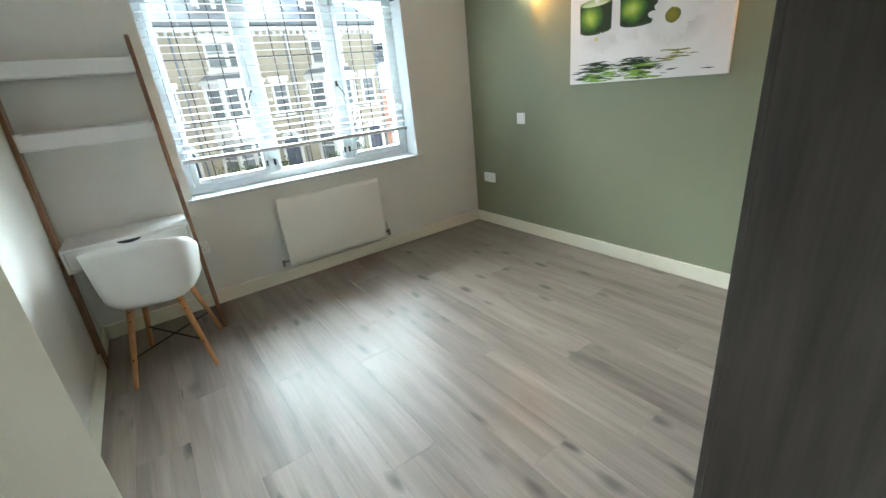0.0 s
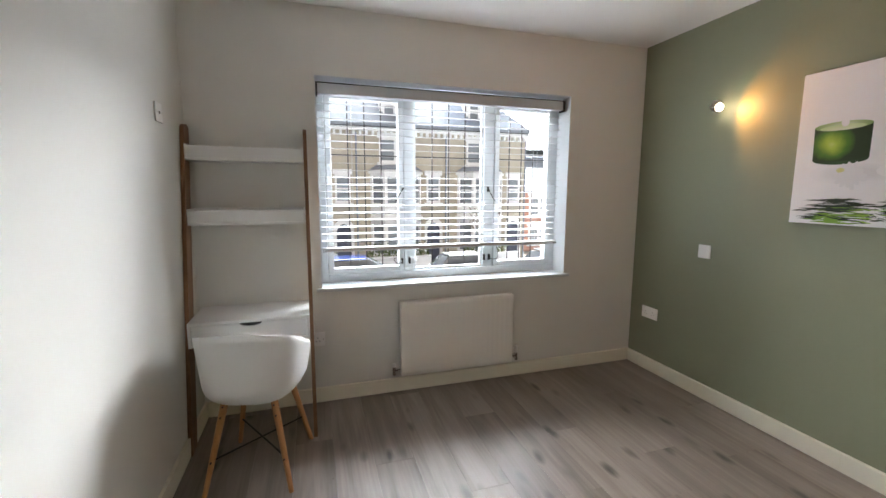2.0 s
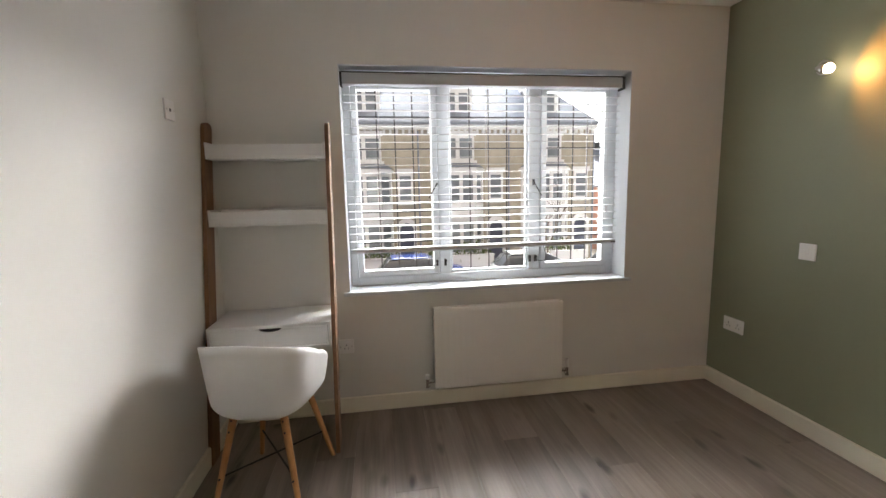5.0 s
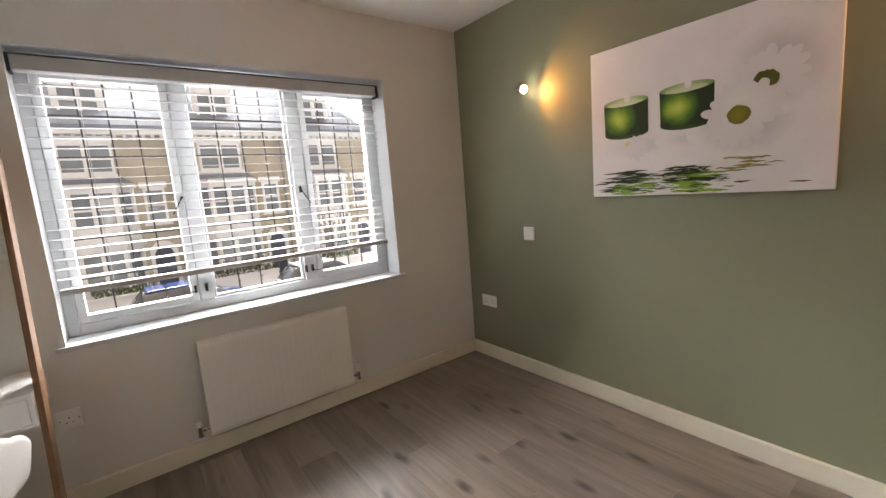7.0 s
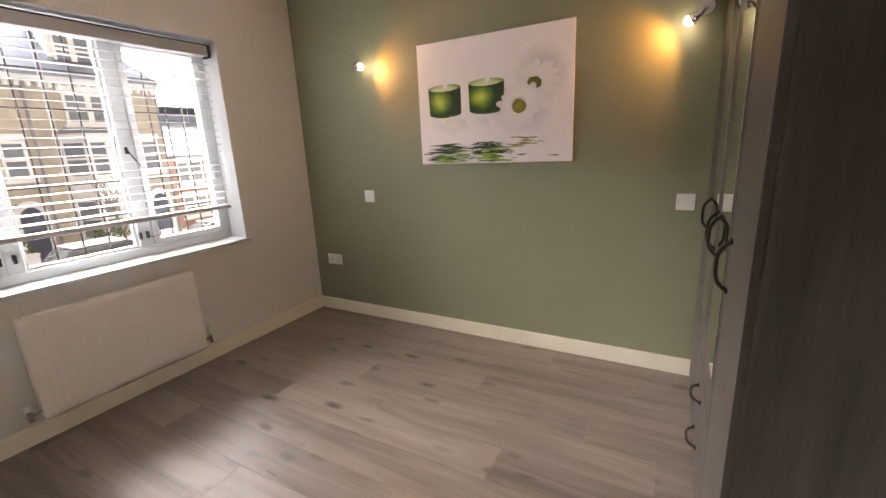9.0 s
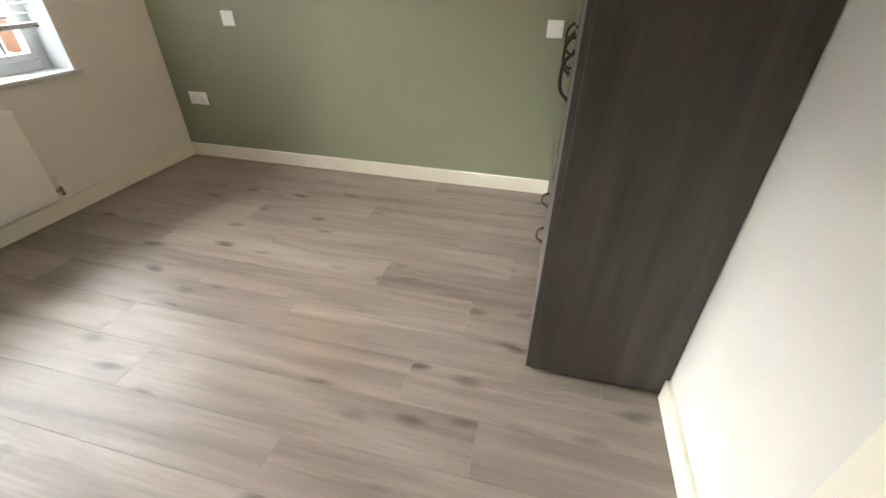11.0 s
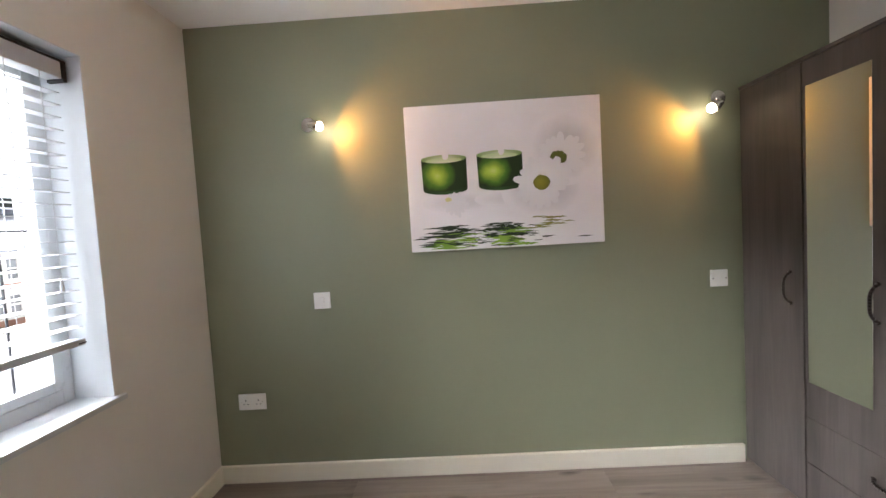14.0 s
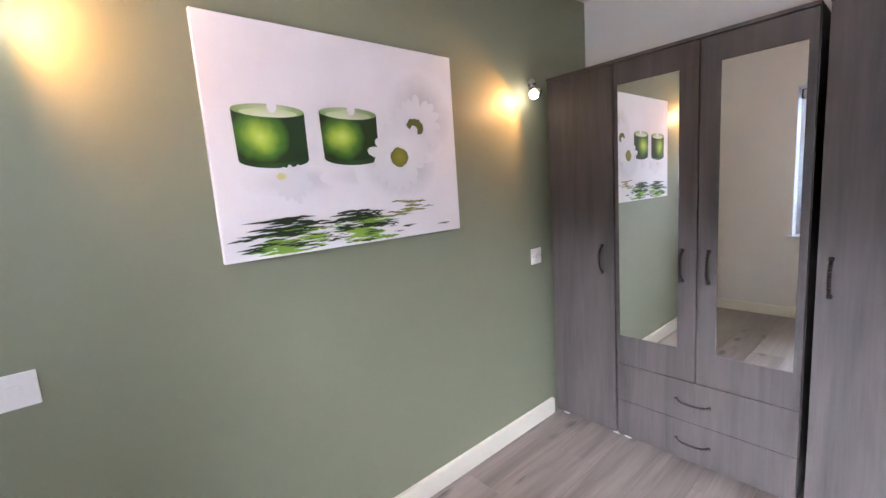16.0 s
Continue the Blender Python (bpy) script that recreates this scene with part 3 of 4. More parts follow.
# ---- canvas print ----
CY0, CY1, CZ0, CZ1 = 2.116, 1.130, 1.189, 1.927      # from its left edge to its right edge
CW, CH, CX = CY0 - CY1, CZ1 - CZ0, XR - 0.022
CANVAS = material("canvas_print_ground", (0.86, 0.835, 0.85), 0.7, vary=0.07, scale=4.0, bump=0.12, fine=700)
art = empty("canvas_print", pose(XR, (CY0 + CY1) / 2, CZ0), "canvas print of green glass candles and daisies", "picture")
AM = Matrix.Translation((-XR, -(CY0 + CY1) / 2, -CZ0))


def apart(name, fill, mat, bevel=0.0):
    ob = mesh(name, fill, mat, None, bevel)
    ob.data.transform(AM)
    ob.parent = art
    return ob


apart("canvas", [(CX, XR - 0.002, CY1, CY0, CZ0, CZ1)], CANVAS, 0.003)


def flat(outline, layer):
    """A printed shape: an outline in the canvas's own 0..1 across and up."""
    def fill(bm):
        f = bm.faces.new([bm.verts.new((CX - 0.0004 * layer, CY0 - u * CW, CZ0 + v * CH)) for u, v in outline])
        bmesh.ops.triangulate(bm, faces=[f])
    return fill


def ellipse(cu, cv, ru, rv, n=28, a0=0.0, a1=2 * math.pi, wob=0.0, seed=0):
    rnd = random.Random(seed)
    return [(cu + ru * math.cos(a) * (1 + wob * rnd.uniform(-1, 1)), cv + rv * math.sin(a) * (1 + wob * rnd.uniform(-1, 1))) for a in [a0 + (a1 - a0) * k / n for k in range(n if a1 - a0 > 6.2 else n + 1)]]


def printed(name, stops, centre, size, noise_amt=0.25):
    """Printed ink that runs from one colour to the next away from a centre (across, up)."""
    m = bpy.data.materials.new(name)
    m.use_nodes = True
    n, l = m.node_tree.nodes, m.node_tree.links
    b = n["Principled BSDF"]
    b.inputs["Roughness"].default_value = 0.65
    co, mp = n.new("ShaderNodeTexCoord"), n.new("ShaderNodeMapping")
    mp.vector_type = "POINT"
    cy, cz = (CY0 - centre[0] * CW) - (CY0 + CY1) / 2, centre[1] * CH
    mp.inputs["Scale"].default_value = (0, 1 / (size[0] * CW), 1 / (size[1] * CH))
    mp.inputs["Location"].default_value = (0, -cy / (size[0] * CW), -cz / (size[1] * CH))
    l.new(co.outputs["Object"], mp.inputs["Vector"])
    ln = n.new("ShaderNodeVectorMath")
    ln.operation = "LENGTH"
    l.new(mp.outputs[0], ln.inputs[0])
    t = n.new("ShaderNodeTexNoise")
    t.inputs["Scale"].default_value, t.inputs["Detail"].default_value = 16, 3
    l.new(co.outputs["Object"], t.inputs["Vector"])
    ad = n.new("ShaderNodeMath")
    ad.operation = "MULTIPLY_ADD"
    l.new(t.outputs["Fac"], ad.inputs[0])
    ad.inputs[1].default_value = noise_amt
    l.new(ln.outputs["Value"], ad.inputs[2])
    r = ramp_of(n, stops)
    l.new(ad.outputs[0], r.inputs[0])
    l.new(r.outputs[0], b.inputs["Base Color"])
    return m


for k, (ca, cb, v0, v1) in enumerate(((0.075, 0.308, 0.388, 0.632), (0.362, 0.595, 0.395, 0.642))):
    cu, ru = (ca + cb) / 2, (cb - ca) / 2
    GLASSINK = printed("green_glass_ink", [(0.0, (0.70, 0.78, 0.26)), (0.32, (0.44, 0.60, 0.06)), (0.62, (0.075, 0.20, 0.012)), (0.86, (0.008, 0.034, 0.005))], (cu - 0.035, (v0 + v1) / 2 + 0.01), (ru * 1.22, 0.165), 0.32)
    RIMINK = printed("pale_glass_ink", [(0.0, (0.74, 0.80, 0.62)), (0.6, (0.40, 0.50, 0.25)), (1.0, (0.20, 0.33, 0.10))], (cu, v1), (ru * 1.15, 0.06))
    WAXINK = printed("wax_ink", [(0.0, (0.88, 0.88, 0.82)), (1.0, (0.55, 0.66, 0.34))], (cu, v1 - 0.035), (ru * 1.0, 0.05))
    BASEINK = printed("dark_green_ink", [(0.0, (0.03, 0.10, 0.02)), (1.0, (0.012, 0.045, 0.01))], (cu, v0), (ru, 0.05))
    body = [(ca, v1)] + [(ca + (cb - ca) * 0.02 + ru * 0.98 * (1 - math.cos(a)), v0 + 0.035 - 0.035 * math.sin(a)) for a in [math.pi * i / 16 for i in range(17)]] + [(cb, v1)]
    apart("candle_glass_print", flat(body, 1), GLASSINK)
    base = [(ca + (cb - ca) * 0.02 + ru * 0.98 * (1 - math.cos(a)), v0 + 0.035 - 0.035 * math.sin(a)) for a in [math.pi * i / 16 for i in range(17)]]
    apart("candle_base_print", flat(base + [(u, v + 0.022) for u, v in base[::-1]], 2), BASEINK)
    apart("candle_rim_print", flat(ellipse(cu, v1, ru, 0.028), 2), RIMINK)
    apart("wax_print", flat(ellipse(cu, v1 - 0.010, ru * 0.80, 0.018), 3), WAXINK)
    apart("flame_print", flat(ellipse(cu + 0.01, v1 + 0.018, 0.016, 0.026), 4), CANVAS)
PETAL = printed("daisy_petal_ink", [(0.0, (0.80, 0.79, 0.76)), (0.35, (0.87, 0.86, 0.86)), (1.0, (0.80, 0.785, 0.80))], (0.70, 0.46), (0.16, 0.2))
YOLK = printed("daisy_centre_ink", [(0.0, (0.34, 0.31, 0.03)), (0.7, (0.22, 0.22, 0.02)), (1.0, (0.11, 0.13, 0.015))], (0.685, 0.432), (0.06, 0.08))


def daisy(cu, cv, r, n, layer, seed):
    rnd = random.Random(seed)
    def fill(bm):
        for k in range(n):
            a, L, w = 2 * math.pi * (k + rnd.uniform(-0.2, 0.2)) / n, r * rnd.uniform(0.85, 1.1), r * 0.21
            ca, sa = math.cos(a), math.sin(a)
            pts = []
            for i in range(14):
                th = 2 * math.pi * i / 14
                p, q = L * (0.5 + 0.5 * math.cos(th)), w * math.sin(th) * (0.7 + 0.3 * math.cos(th))
                pts.append((cu + (p * ca - q * sa), cv + (p * sa + q * ca) * CW / CH))
            bm.faces.new([bm.verts.new((CX - 0.0004 * layer - 0.00003 * k, CY0 - u * CW, CZ0 + v * CH)) for u, v in pts])
    return fill


GROUND = (0.86, 0.835, 0.85)
for cu, cv, ru, rv, tone in ((0.82, 0.66, 0.20, 0.26, 0.73), (0.70, 0.38, 0.22, 0.20, 0.77), (0.27, 0.33, 0.20, 0.07, 0.88), (0.50, 0.34, 0.16, 0.06, 0.90)):
    shade = [g * tone for g in GROUND]
    soft = printed("soft_grey_ink", [(0.0, shade), (0.45, shade), (1.0, GROUND)], (cu, cv), (ru, rv), 0.3)
    apart("petal_shade_print", flat([(min(0.992, u), v) for u, v in ellipse(cu, cv, ru, rv, 36)], 0.3 + 0.5 * cu), soft)
apart("daisy_print", daisy(0.79, 0.60, 0.125, 17, 4, 5), PETAL)
apart("daisy_centre_print", flat(ellipse(0.778, 0.588, 0.042, 0.052, 18, radians(-35), radians(165), 0.1, 3) + ellipse(0.772, 0.572, 0.022, 0.03, 10, radians(165), radians(-35), 0.12, 4), 6), YOLK)
apart("daisy_print", daisy(0.685, 0.432, 0.135, 19, 7, 8), PETAL)
apart("daisy_centre_print", flat(ellipse(0.687, 0.432, 0.043, 0.050, 26, wob=0.07, seed=2), 9), YOLK)
apart("daisy_print", daisy(0.245, 0.315, 0.066, 15, 7, 12), PETAL)
apart("daisy_centre_print", flat(ellipse(0.205, 0.352, 0.018, 0.016, 12, wob=0.15, seed=7), 9), printed("pale_yellow_ink", [(0.0, (0.68, 0.64, 0.20)), (1.0, (0.74, 0.72, 0.45))], (0.205, 0.352), (0.03, 0.03)))
INKS = [printed("ripple_dark_ink", [(0.0, (0.015, 0.04, 0.008)), (1.0, (0.008, 0.018, 0.006))], (0.4, 0.1), (0.5, 0.2)),
        printed("ripple_green_ink", [(0.0, (0.34, 0.52, 0.06)), (1.0, (0.10, 0.24, 0.02))], (0.4, 0.05), (0.5, 0.2)),
        printed("ripple_olive_ink", [(0.0, (0.30, 0.28, 0.06)), (1.0, (0.16, 0.17, 0.04))], (0.7, 0.15), (0.3, 0.2)),
        CANVAS]


def ripples(spans, layer, seed, t0=0.002, t1=0.006):
    rnd = random.Random(seed)
    def fill(bm):
        for cu, su, v0, v1, count, lo, hi in spans:
            for k in range(count):
                v = rnd.uniform(v0, v1)
                u, h, t = cu + rnd.gauss(0, su), rnd.uniform(lo, hi), rnd.uniform(t0, t1)
                if u - h < 0.01 or u + h > 0.97:
                    continue
                n = 9
                up = [(u - h + 2 * h * i / n, v + t * math.sin(math.pi * i / n) * (1 + 0.25 * math.sin(i * 2.1 + k)) + 0.0015 * math.sin(i * 0.9 + k)) for i in range(n + 1)]
                dn = [(a, b - 1.3 * t * math.sin(math.pi * i / n)) for i, (a, b) in enumerate(up)][1:-1]
                bm.faces.new([bm.verts.new((CX - 0.0004 * layer - 0.00004 * k, CY0 - p * CW, CZ0 + q * CH)) for p, q in up + dn[::-1]])
    return fill


apart("ripple_print", ripples([(0.22, 0.04, 0.012, 0.12, 70, 0.03, 0.085), (0.50, 0.04, 0.012, 0.13, 70, 0.03, 0.085)], 2, 1, 0.006, 0.014), INKS[1])
apart("ripple_print", ripples([(0.21, 0.055, 0.085, 0.165, 46, 0.02, 0.085), (0.49, 0.05, 0.085, 0.17, 46, 0.02, 0.085), (0.21, 0.10, 0.01, 0.09, 26, 0.02, 0.05), (0.49, 0.10, 0.01, 0.09, 26, 0.02, 0.05), (0.08, 0.03, 0.03, 0.12, 6, 0.02, 0.05)], 8, 2, 0.003, 0.0085), INKS[0])
apart("ripple_print", ripples([(0.70, 0.035, 0.12, 0.20, 22, 0.015, 0.05)], 8, 3, 0.004, 0.009), INKS[2])
apart("ripple_print", ripples([(0.33, 0.10, 0.02, 0.12, 26, 0.02, 0.06)], 14, 4), INKS[3])
apart("ripple_print", ripples([(0.90, 0.004, 0.045, 0.05, 2, 0.03, 0.04)], 8, 5), INKS[0])

# ---- wall spotlights ----


def spotlight(base, bulb, aim):
    s = empty("wall_spotlight", Matrix.Translation(base), "lit chrome spotlight on the green wall", "wall lamp", "wall spotlights")
    b, aim = Vector(bulb) - Vector(base), Vector(aim).normalized()

    def plate(bm):
        tube(bm, (0, 0, 0), (-0.016, 0, 0), 0.040, 0.036, 28)
        tube(bm, (-0.016, 0, 0), (-0.022, 0, 0), 0.014, 0.012, 16)
    mesh("plate", plate, METAL, s, smooth=False)
    back = b - aim * 0.055

    def arm(bm):
        tube(bm, (-0.016, 0, 0), back, 0.0055, seg=10)
        tube(bm, back, b - aim * 0.03, 0.010, 0.024, 20)
    mesh("arm", arm, METAL, s)

    def head(bm):
        n = 24
        q = aim.to_track_quat("Z", "Y")
        rings = [[bm.verts.new(b + q @ Vector((r * math.cos(2 * math.pi * i / n), r * math.sin(2 * math.pi * i / n), z))) for i in range(n)] for r, z in ((0.024, -0.03), (0.026, -0.012), (0.0245, -0.012), (0.0228, -0.029))]
        for p, r in zip(rings, rings[1:]):
            for i in range(n):
                bm.faces.new((p[i], p[(i + 1) % n], r[(i + 1) % n], r[i]))
    mesh("head", head, METAL, s, smooth=True)

    def bulb_face(bm):
        r = bmesh.ops.create_uvsphere(bm, u_segments=20, v_segments=10, radius=0.0225)
        bmesh.ops.transform(bm, matrix=Matrix.Translation(b - aim * 0.001) @ aim.to_track_quat("Z", "Y").to_matrix().to_4x4() @ Matrix.Diagonal((1, 1, 0.85, 1)), verts=r["verts"])
    mesh("bulb", bulb_face, BULB, s, smooth=True)
    at = Vector(bulb) + aim * 0.024 + Vector((-0.045, 0, 0))
    beam = aim + Vector((-0.13, 0, 0))
    ob, d = lamp("spotlight_beam", "SPOT", SPOT_POWER, (1.0, 0.45, 0.115), look(at, at + beam))
    d.spot_size, d.spot_blend, d.shadow_soft_size = radians(148), 0.62, 0.010


SPOT_POWER = 5.5
spotlight((XR, 2.607, 1.871), (2.712, 2.533, 1.847), (0.20, -0.84, -0.20))
spotlight((XR, 0.545, 1.872), (2.713, 0.612, 1.809), (0.20, 0.78, -0.40))

# ---- switches and sockets ----


def plate(name, m, w, h, label, kind):
    """An electrical plate that faces -y before the pose m."""
    p = empty(name, m, label, "switch" if "switch" in name else "socket")
    mesh("faceplate", [(-w / 2, w / 2, -0.009, -0.0005, -h / 2, h / 2)], PLASTIC, p, 0.0025)
    if kind == "rocker":
        mesh("rocker", [(-0.011, 0.011, -0.0125, -0.0085, -0.016, 0.016)], PLASTIC, p, 0.001)
    elif kind == "rockers":
        pieces("rocker", [(x - 0.009, x + 0.009, -0.0125, -0.0085, -0.015, 0.015) for x in (-0.014, 0.014)], PLASTIC, p, 0.001)
    elif kind == "double":
        pieces("rocker", [(x - 0.006, x + 0.006, -0.012, -0.0085, 0.016, 0.030) for x in (-0.05, 0.05)], PLASTIC, p, 0.001)
        pieces("pin_hole", [b for x in (-0.034, 0.034) for b in ((x - 0.002, x + 0.002, -0.0096, -0.0088, 0.004, 0.013), (x - 0.014, x - 0.007, -0.0096, -0.0088, -0.014, -0.010), (x + 0.007, x + 0.014, -0.0096, -0.0088, -0.014, -0.010))], DARK, p)
    elif kind == "single":
        mesh("rocker", [(0.020, 0.030, -0.012, -0.0085, 0.012, 0.028)], PLASTIC, p, 0.001)
        pieces("pin_hole", [(-0.002, 0.002, -0.0096, -0.0088, 0.004, 0.013), (-0.014, -0.007, -0.0096, -0.0088, -0.014, -0.010), (0.007, 0.014, -0.0096, -0.0088, -0.014, -0.010)], DARK, p)
    elif kind == "aerial":
        mesh("outlet", [(-0.006, 0.006, -0.011, -0.0088, -0.006, 0.006)], DARK, p, 0.001)
    elif kind == "indicator":
        mesh("outlet", [(-0.007, 0.007, -0.0105, -0.0088, -0.010, 0.012)], METAL, p, 0.001)
    if kind != "rocker":
        for s in (-1, 1):
            mesh("screw", lambda bm: tube(bm, (s * w * 0.38, -0.0088, 0), (s * w * 0.38, -0.0102, 0), 0.0032, seg=10), METAL, p)
    return p


plate("light_switch", pose(XR, 2.606, 0.964, 0, 0, -90), 0.086, 0.086, "white plastic single switch plate on the green wall", "rocker")
plate("light_switch", pose(XR, 0.555, 0.968, 0, 0, -90), 0.086, 0.086, "white plastic two-gang switch on the green wall", "rockers")
plate("wall_socket", pose(XR, 3.022, 0.440, 0, 0, -90), 0.147, 0.086, "white plastic double socket on the green wall", "double")
plate("wall_socket", pose(0.374, YN, 0.415), 0.086, 0.086, "white plastic single socket below the window", "single")
plate("aerial_socket", pose(XL, 2.80, 1.690, 0, 0, 90), 0.086, 0.086, "white plastic outlet plate high on the wall", "aerial")
plate("control_switch", pose(XL, 1.60, 1.072, 0, 0, 90), 0.086, 0.086, "white plastic control plate with a small indicator", "indicator")

# ---- ceiling lamp and smoke alarm ----
LX, LY, LZ = 1.72, 2.17, 2.215
pendant = empty("ceiling_lamp", pose(LX, LY, H), "orange woven shade hung close to the ceiling, lit", "ceiling lamp")
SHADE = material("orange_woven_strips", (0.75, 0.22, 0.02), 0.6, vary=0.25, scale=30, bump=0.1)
SHADE.node_tree.nodes["Principled BSDF"].inputs["Transmission Weight"].default_value = 0.0
SHADE.node_tree.nodes["Principled BSDF"].inputs["Emission Color"].default_value = (1.0, 0.40, 0.05, 1)
SHADE.node_tree.nodes["Principled BSDF"].inputs["Emission Strength"].default_value = 0.6


def woven(bm):
    """Strips wound at random round a squat drum."""
    rnd = random.Random(4)
    for k in range(90):
        ax = Vector((rnd.gauss(0, 0.55), rnd.gauss(0, 0.55), 1)).normalized() if k < 45 else Vector((rnd.gauss(0, 1), rnd.gauss(0, 1), rnd.gauss(0, 0.5))).normalized()
        e1 = ax.orthogonal().normalized()
        e2 = ax.cross(e1)
        off, n = rnd.uniform(-0.75, 0.75), 26
        r = math.sqrt(1 - off * off)
        prev = None
        for i in range(n + 1):
            a = 2 * math.pi * i / n
            p = ax * off + (e1 * math.cos(a) + e2 * math.sin(a)) * r
            q = p + ax * 0.05
            pts = []
            for v in (p, q):
                h = math.hypot(v.x, v.y)
                f = 1 / max(1e-6, (h ** 3.5 + abs(v.z) ** 3.5) ** (1 / 3.5))
                pts.append(bm.verts.new((v.x * f * 0.152 * (1 + 0.0008 * k), v.y * f * 0.152 * (1 + 0.0008 * k), v.z * f * 0.085 * (1 + 0.0008 * k))))
            if prev:
                bm.faces.new((prev[0], pts[0], pts[1], prev[1]))
            prev = pts


o = mesh("shade", woven, SHADE, pendant)
o.matrix_basis = pose(0, 0, LZ + 0.085 - H)


def rose(bm):
    tube(bm, (0, 0, 0), (0, 0, -0.03), 0.05, 0.045, 24)
    tube(bm, (0, 0, -0.03), (0, 0, LZ + 0.14 - H), 0.004, seg=8)
    tube(bm, (0, 0, LZ + 0.15 - H), (0, 0, LZ + 0.11 - H), 0.02, seg=16)


mesh("ceiling_rose", rose, PLASTIC, pendant)


def globe(bm):
    bmesh.ops.create_uvsphere(bm, u_segments=16, v_segments=10, radius=0.03, matrix=Matrix.Translation((0, 0, LZ + 0.085 - H)))


mesh("bulb", globe, glow("warm_bulb", (1.0, 0.62, 0.28), 12.0), pendant, smooth=True)

alarm = empty("smoke_alarm", pose(2.425, 0.315, H), "round white smoke alarm on the ceiling", "smoke alarm")


def alarm_body(bm):
    tube(bm, (0, 0, -0.001), (0, 0, -0.012), 0.056, 0.056, 36)
    tube(bm, (0, 0, -0.0125), (0, 0, -0.034), 0.054, 0.044, 36)


mesh("alarm_body", alarm_body, PLASTIC, alarm)
mesh("test_button", lambda bm: tube(bm, (0.015, 0, -0.034), (0.015, 0, -0.037), 0.009, seg=16), PLASTIC, alarm)

# ---- the street ----
G0 = -2.80
BRICK = material("yellow_stock_brick", (0.43, 0.395, 0.325), 0.85, vary=0.30, scale=1.4, bump=0.3, fine=30)
REDBRICK = material("red_brick", (0.42, 0.24, 0.19), 0.85, vary=0.25, scale=1.4, bump=0.3, fine=30)
STUCCO = material("white_stucco", (0.76, 0.77, 0.78), 0.8, vary=0.06, scale=1.2, bump=0.1, fine=30)
SLATE = material("blue_grey_slate", (0.215, 0.24, 0.285), 0.8, vary=0.25, scale=2.5, bump=0.3, fine=14)
PANE = material("dark_window_pane", (0.24, 0.27, 0.30), 0.08, vary=0.5, scale=0.8, bump=0.0)
ASPHALT = material("asphalt", (0.055, 0.055, 0.058), 0.9, vary=0.2, scale=1.5, bump=0.3, fine=60)
PAVING = material("paving", (0.30, 0.29, 0.27), 0.9, vary=0.15, scale=2, bump=0.2, fine=40)
LEAF = material("hedge_leaf", (0.085, 0.12, 0.03), 0.6, vary=0.4, scale=5, bump=0.0)
BARK = material("bark", (0.16, 0.13, 0.10), 0.9, vary=0.3, scale=8, bump=0.3)
structure(mesh("ground", [(-3000, 3000, 30, 4000, G0 - 0.6, G0 - 0.06), (-3000, 3000, -3000, 30, G0 - 0.6, G0 - 0.06)], PAVING), "ground beyond the street", "ground")
structure(mesh("road", [(-60, 70, 11.0, 19.0, G0 - 0.05, G0)], ASPHALT), "asphalt street", "road")
structure(mesh("pavement", [(-60, 70, 19.0, 21.0, G0 - 0.05, G0 + 0.12), (-60, 70, 8.5, 11.0, G0 - 0.05, G0 + 0.12)], PAVING, bevel=0.02), "paved footway with a kerb", "pavement")
FY, HW = 23.4, 4.95


def sash_pair(parent, x0, x1, z0, z1, y, n=2):
    """White-framed sash windows, with their frame proud of the wall and dark panes behind."""
    w = (x1 - x0) / n
    fr, pn = [], []
    for i in range(n):
        a, b = x0 + i * w, x0 + (i + 1) * w
        fr += [(a, a + 0.10, y - 0.10, y, z0, z1), (b - 0.10, b, y - 0.10, y, z0, z1), (a + 0.10, b - 0.10, y - 0.10, y, z0, z0 + 0.12), (a + 0.10, b - 0.10, y - 0.10, y, z1 - 0.12, z1), (a + 0.10, b - 0.10, y - 0.08, y, (z0 + z1) / 2 - 0.05, (z0 + z1) / 2 + 0.05)]
        pn.append((a + 0.10, b - 0.10, y - 0.03, y - 0.005, z0 + 0.12, z1 - 0.12))
    f = mesh("window", fr, STUCCO, parent)
    mesh("pane", pn, PANE, f)
    mesh("sill", [(x0 - 0.12, x1 + 0.12, y - 0.22, y, z0 - 0.14, z0 - 0.002)], STUCCO, parent)
    mesh("lintel", [(x0 - 0.10, x1 + 0.10, y - 0.12, y, z1 + 0.002, z1 + 0.26)], STUCCO, parent)


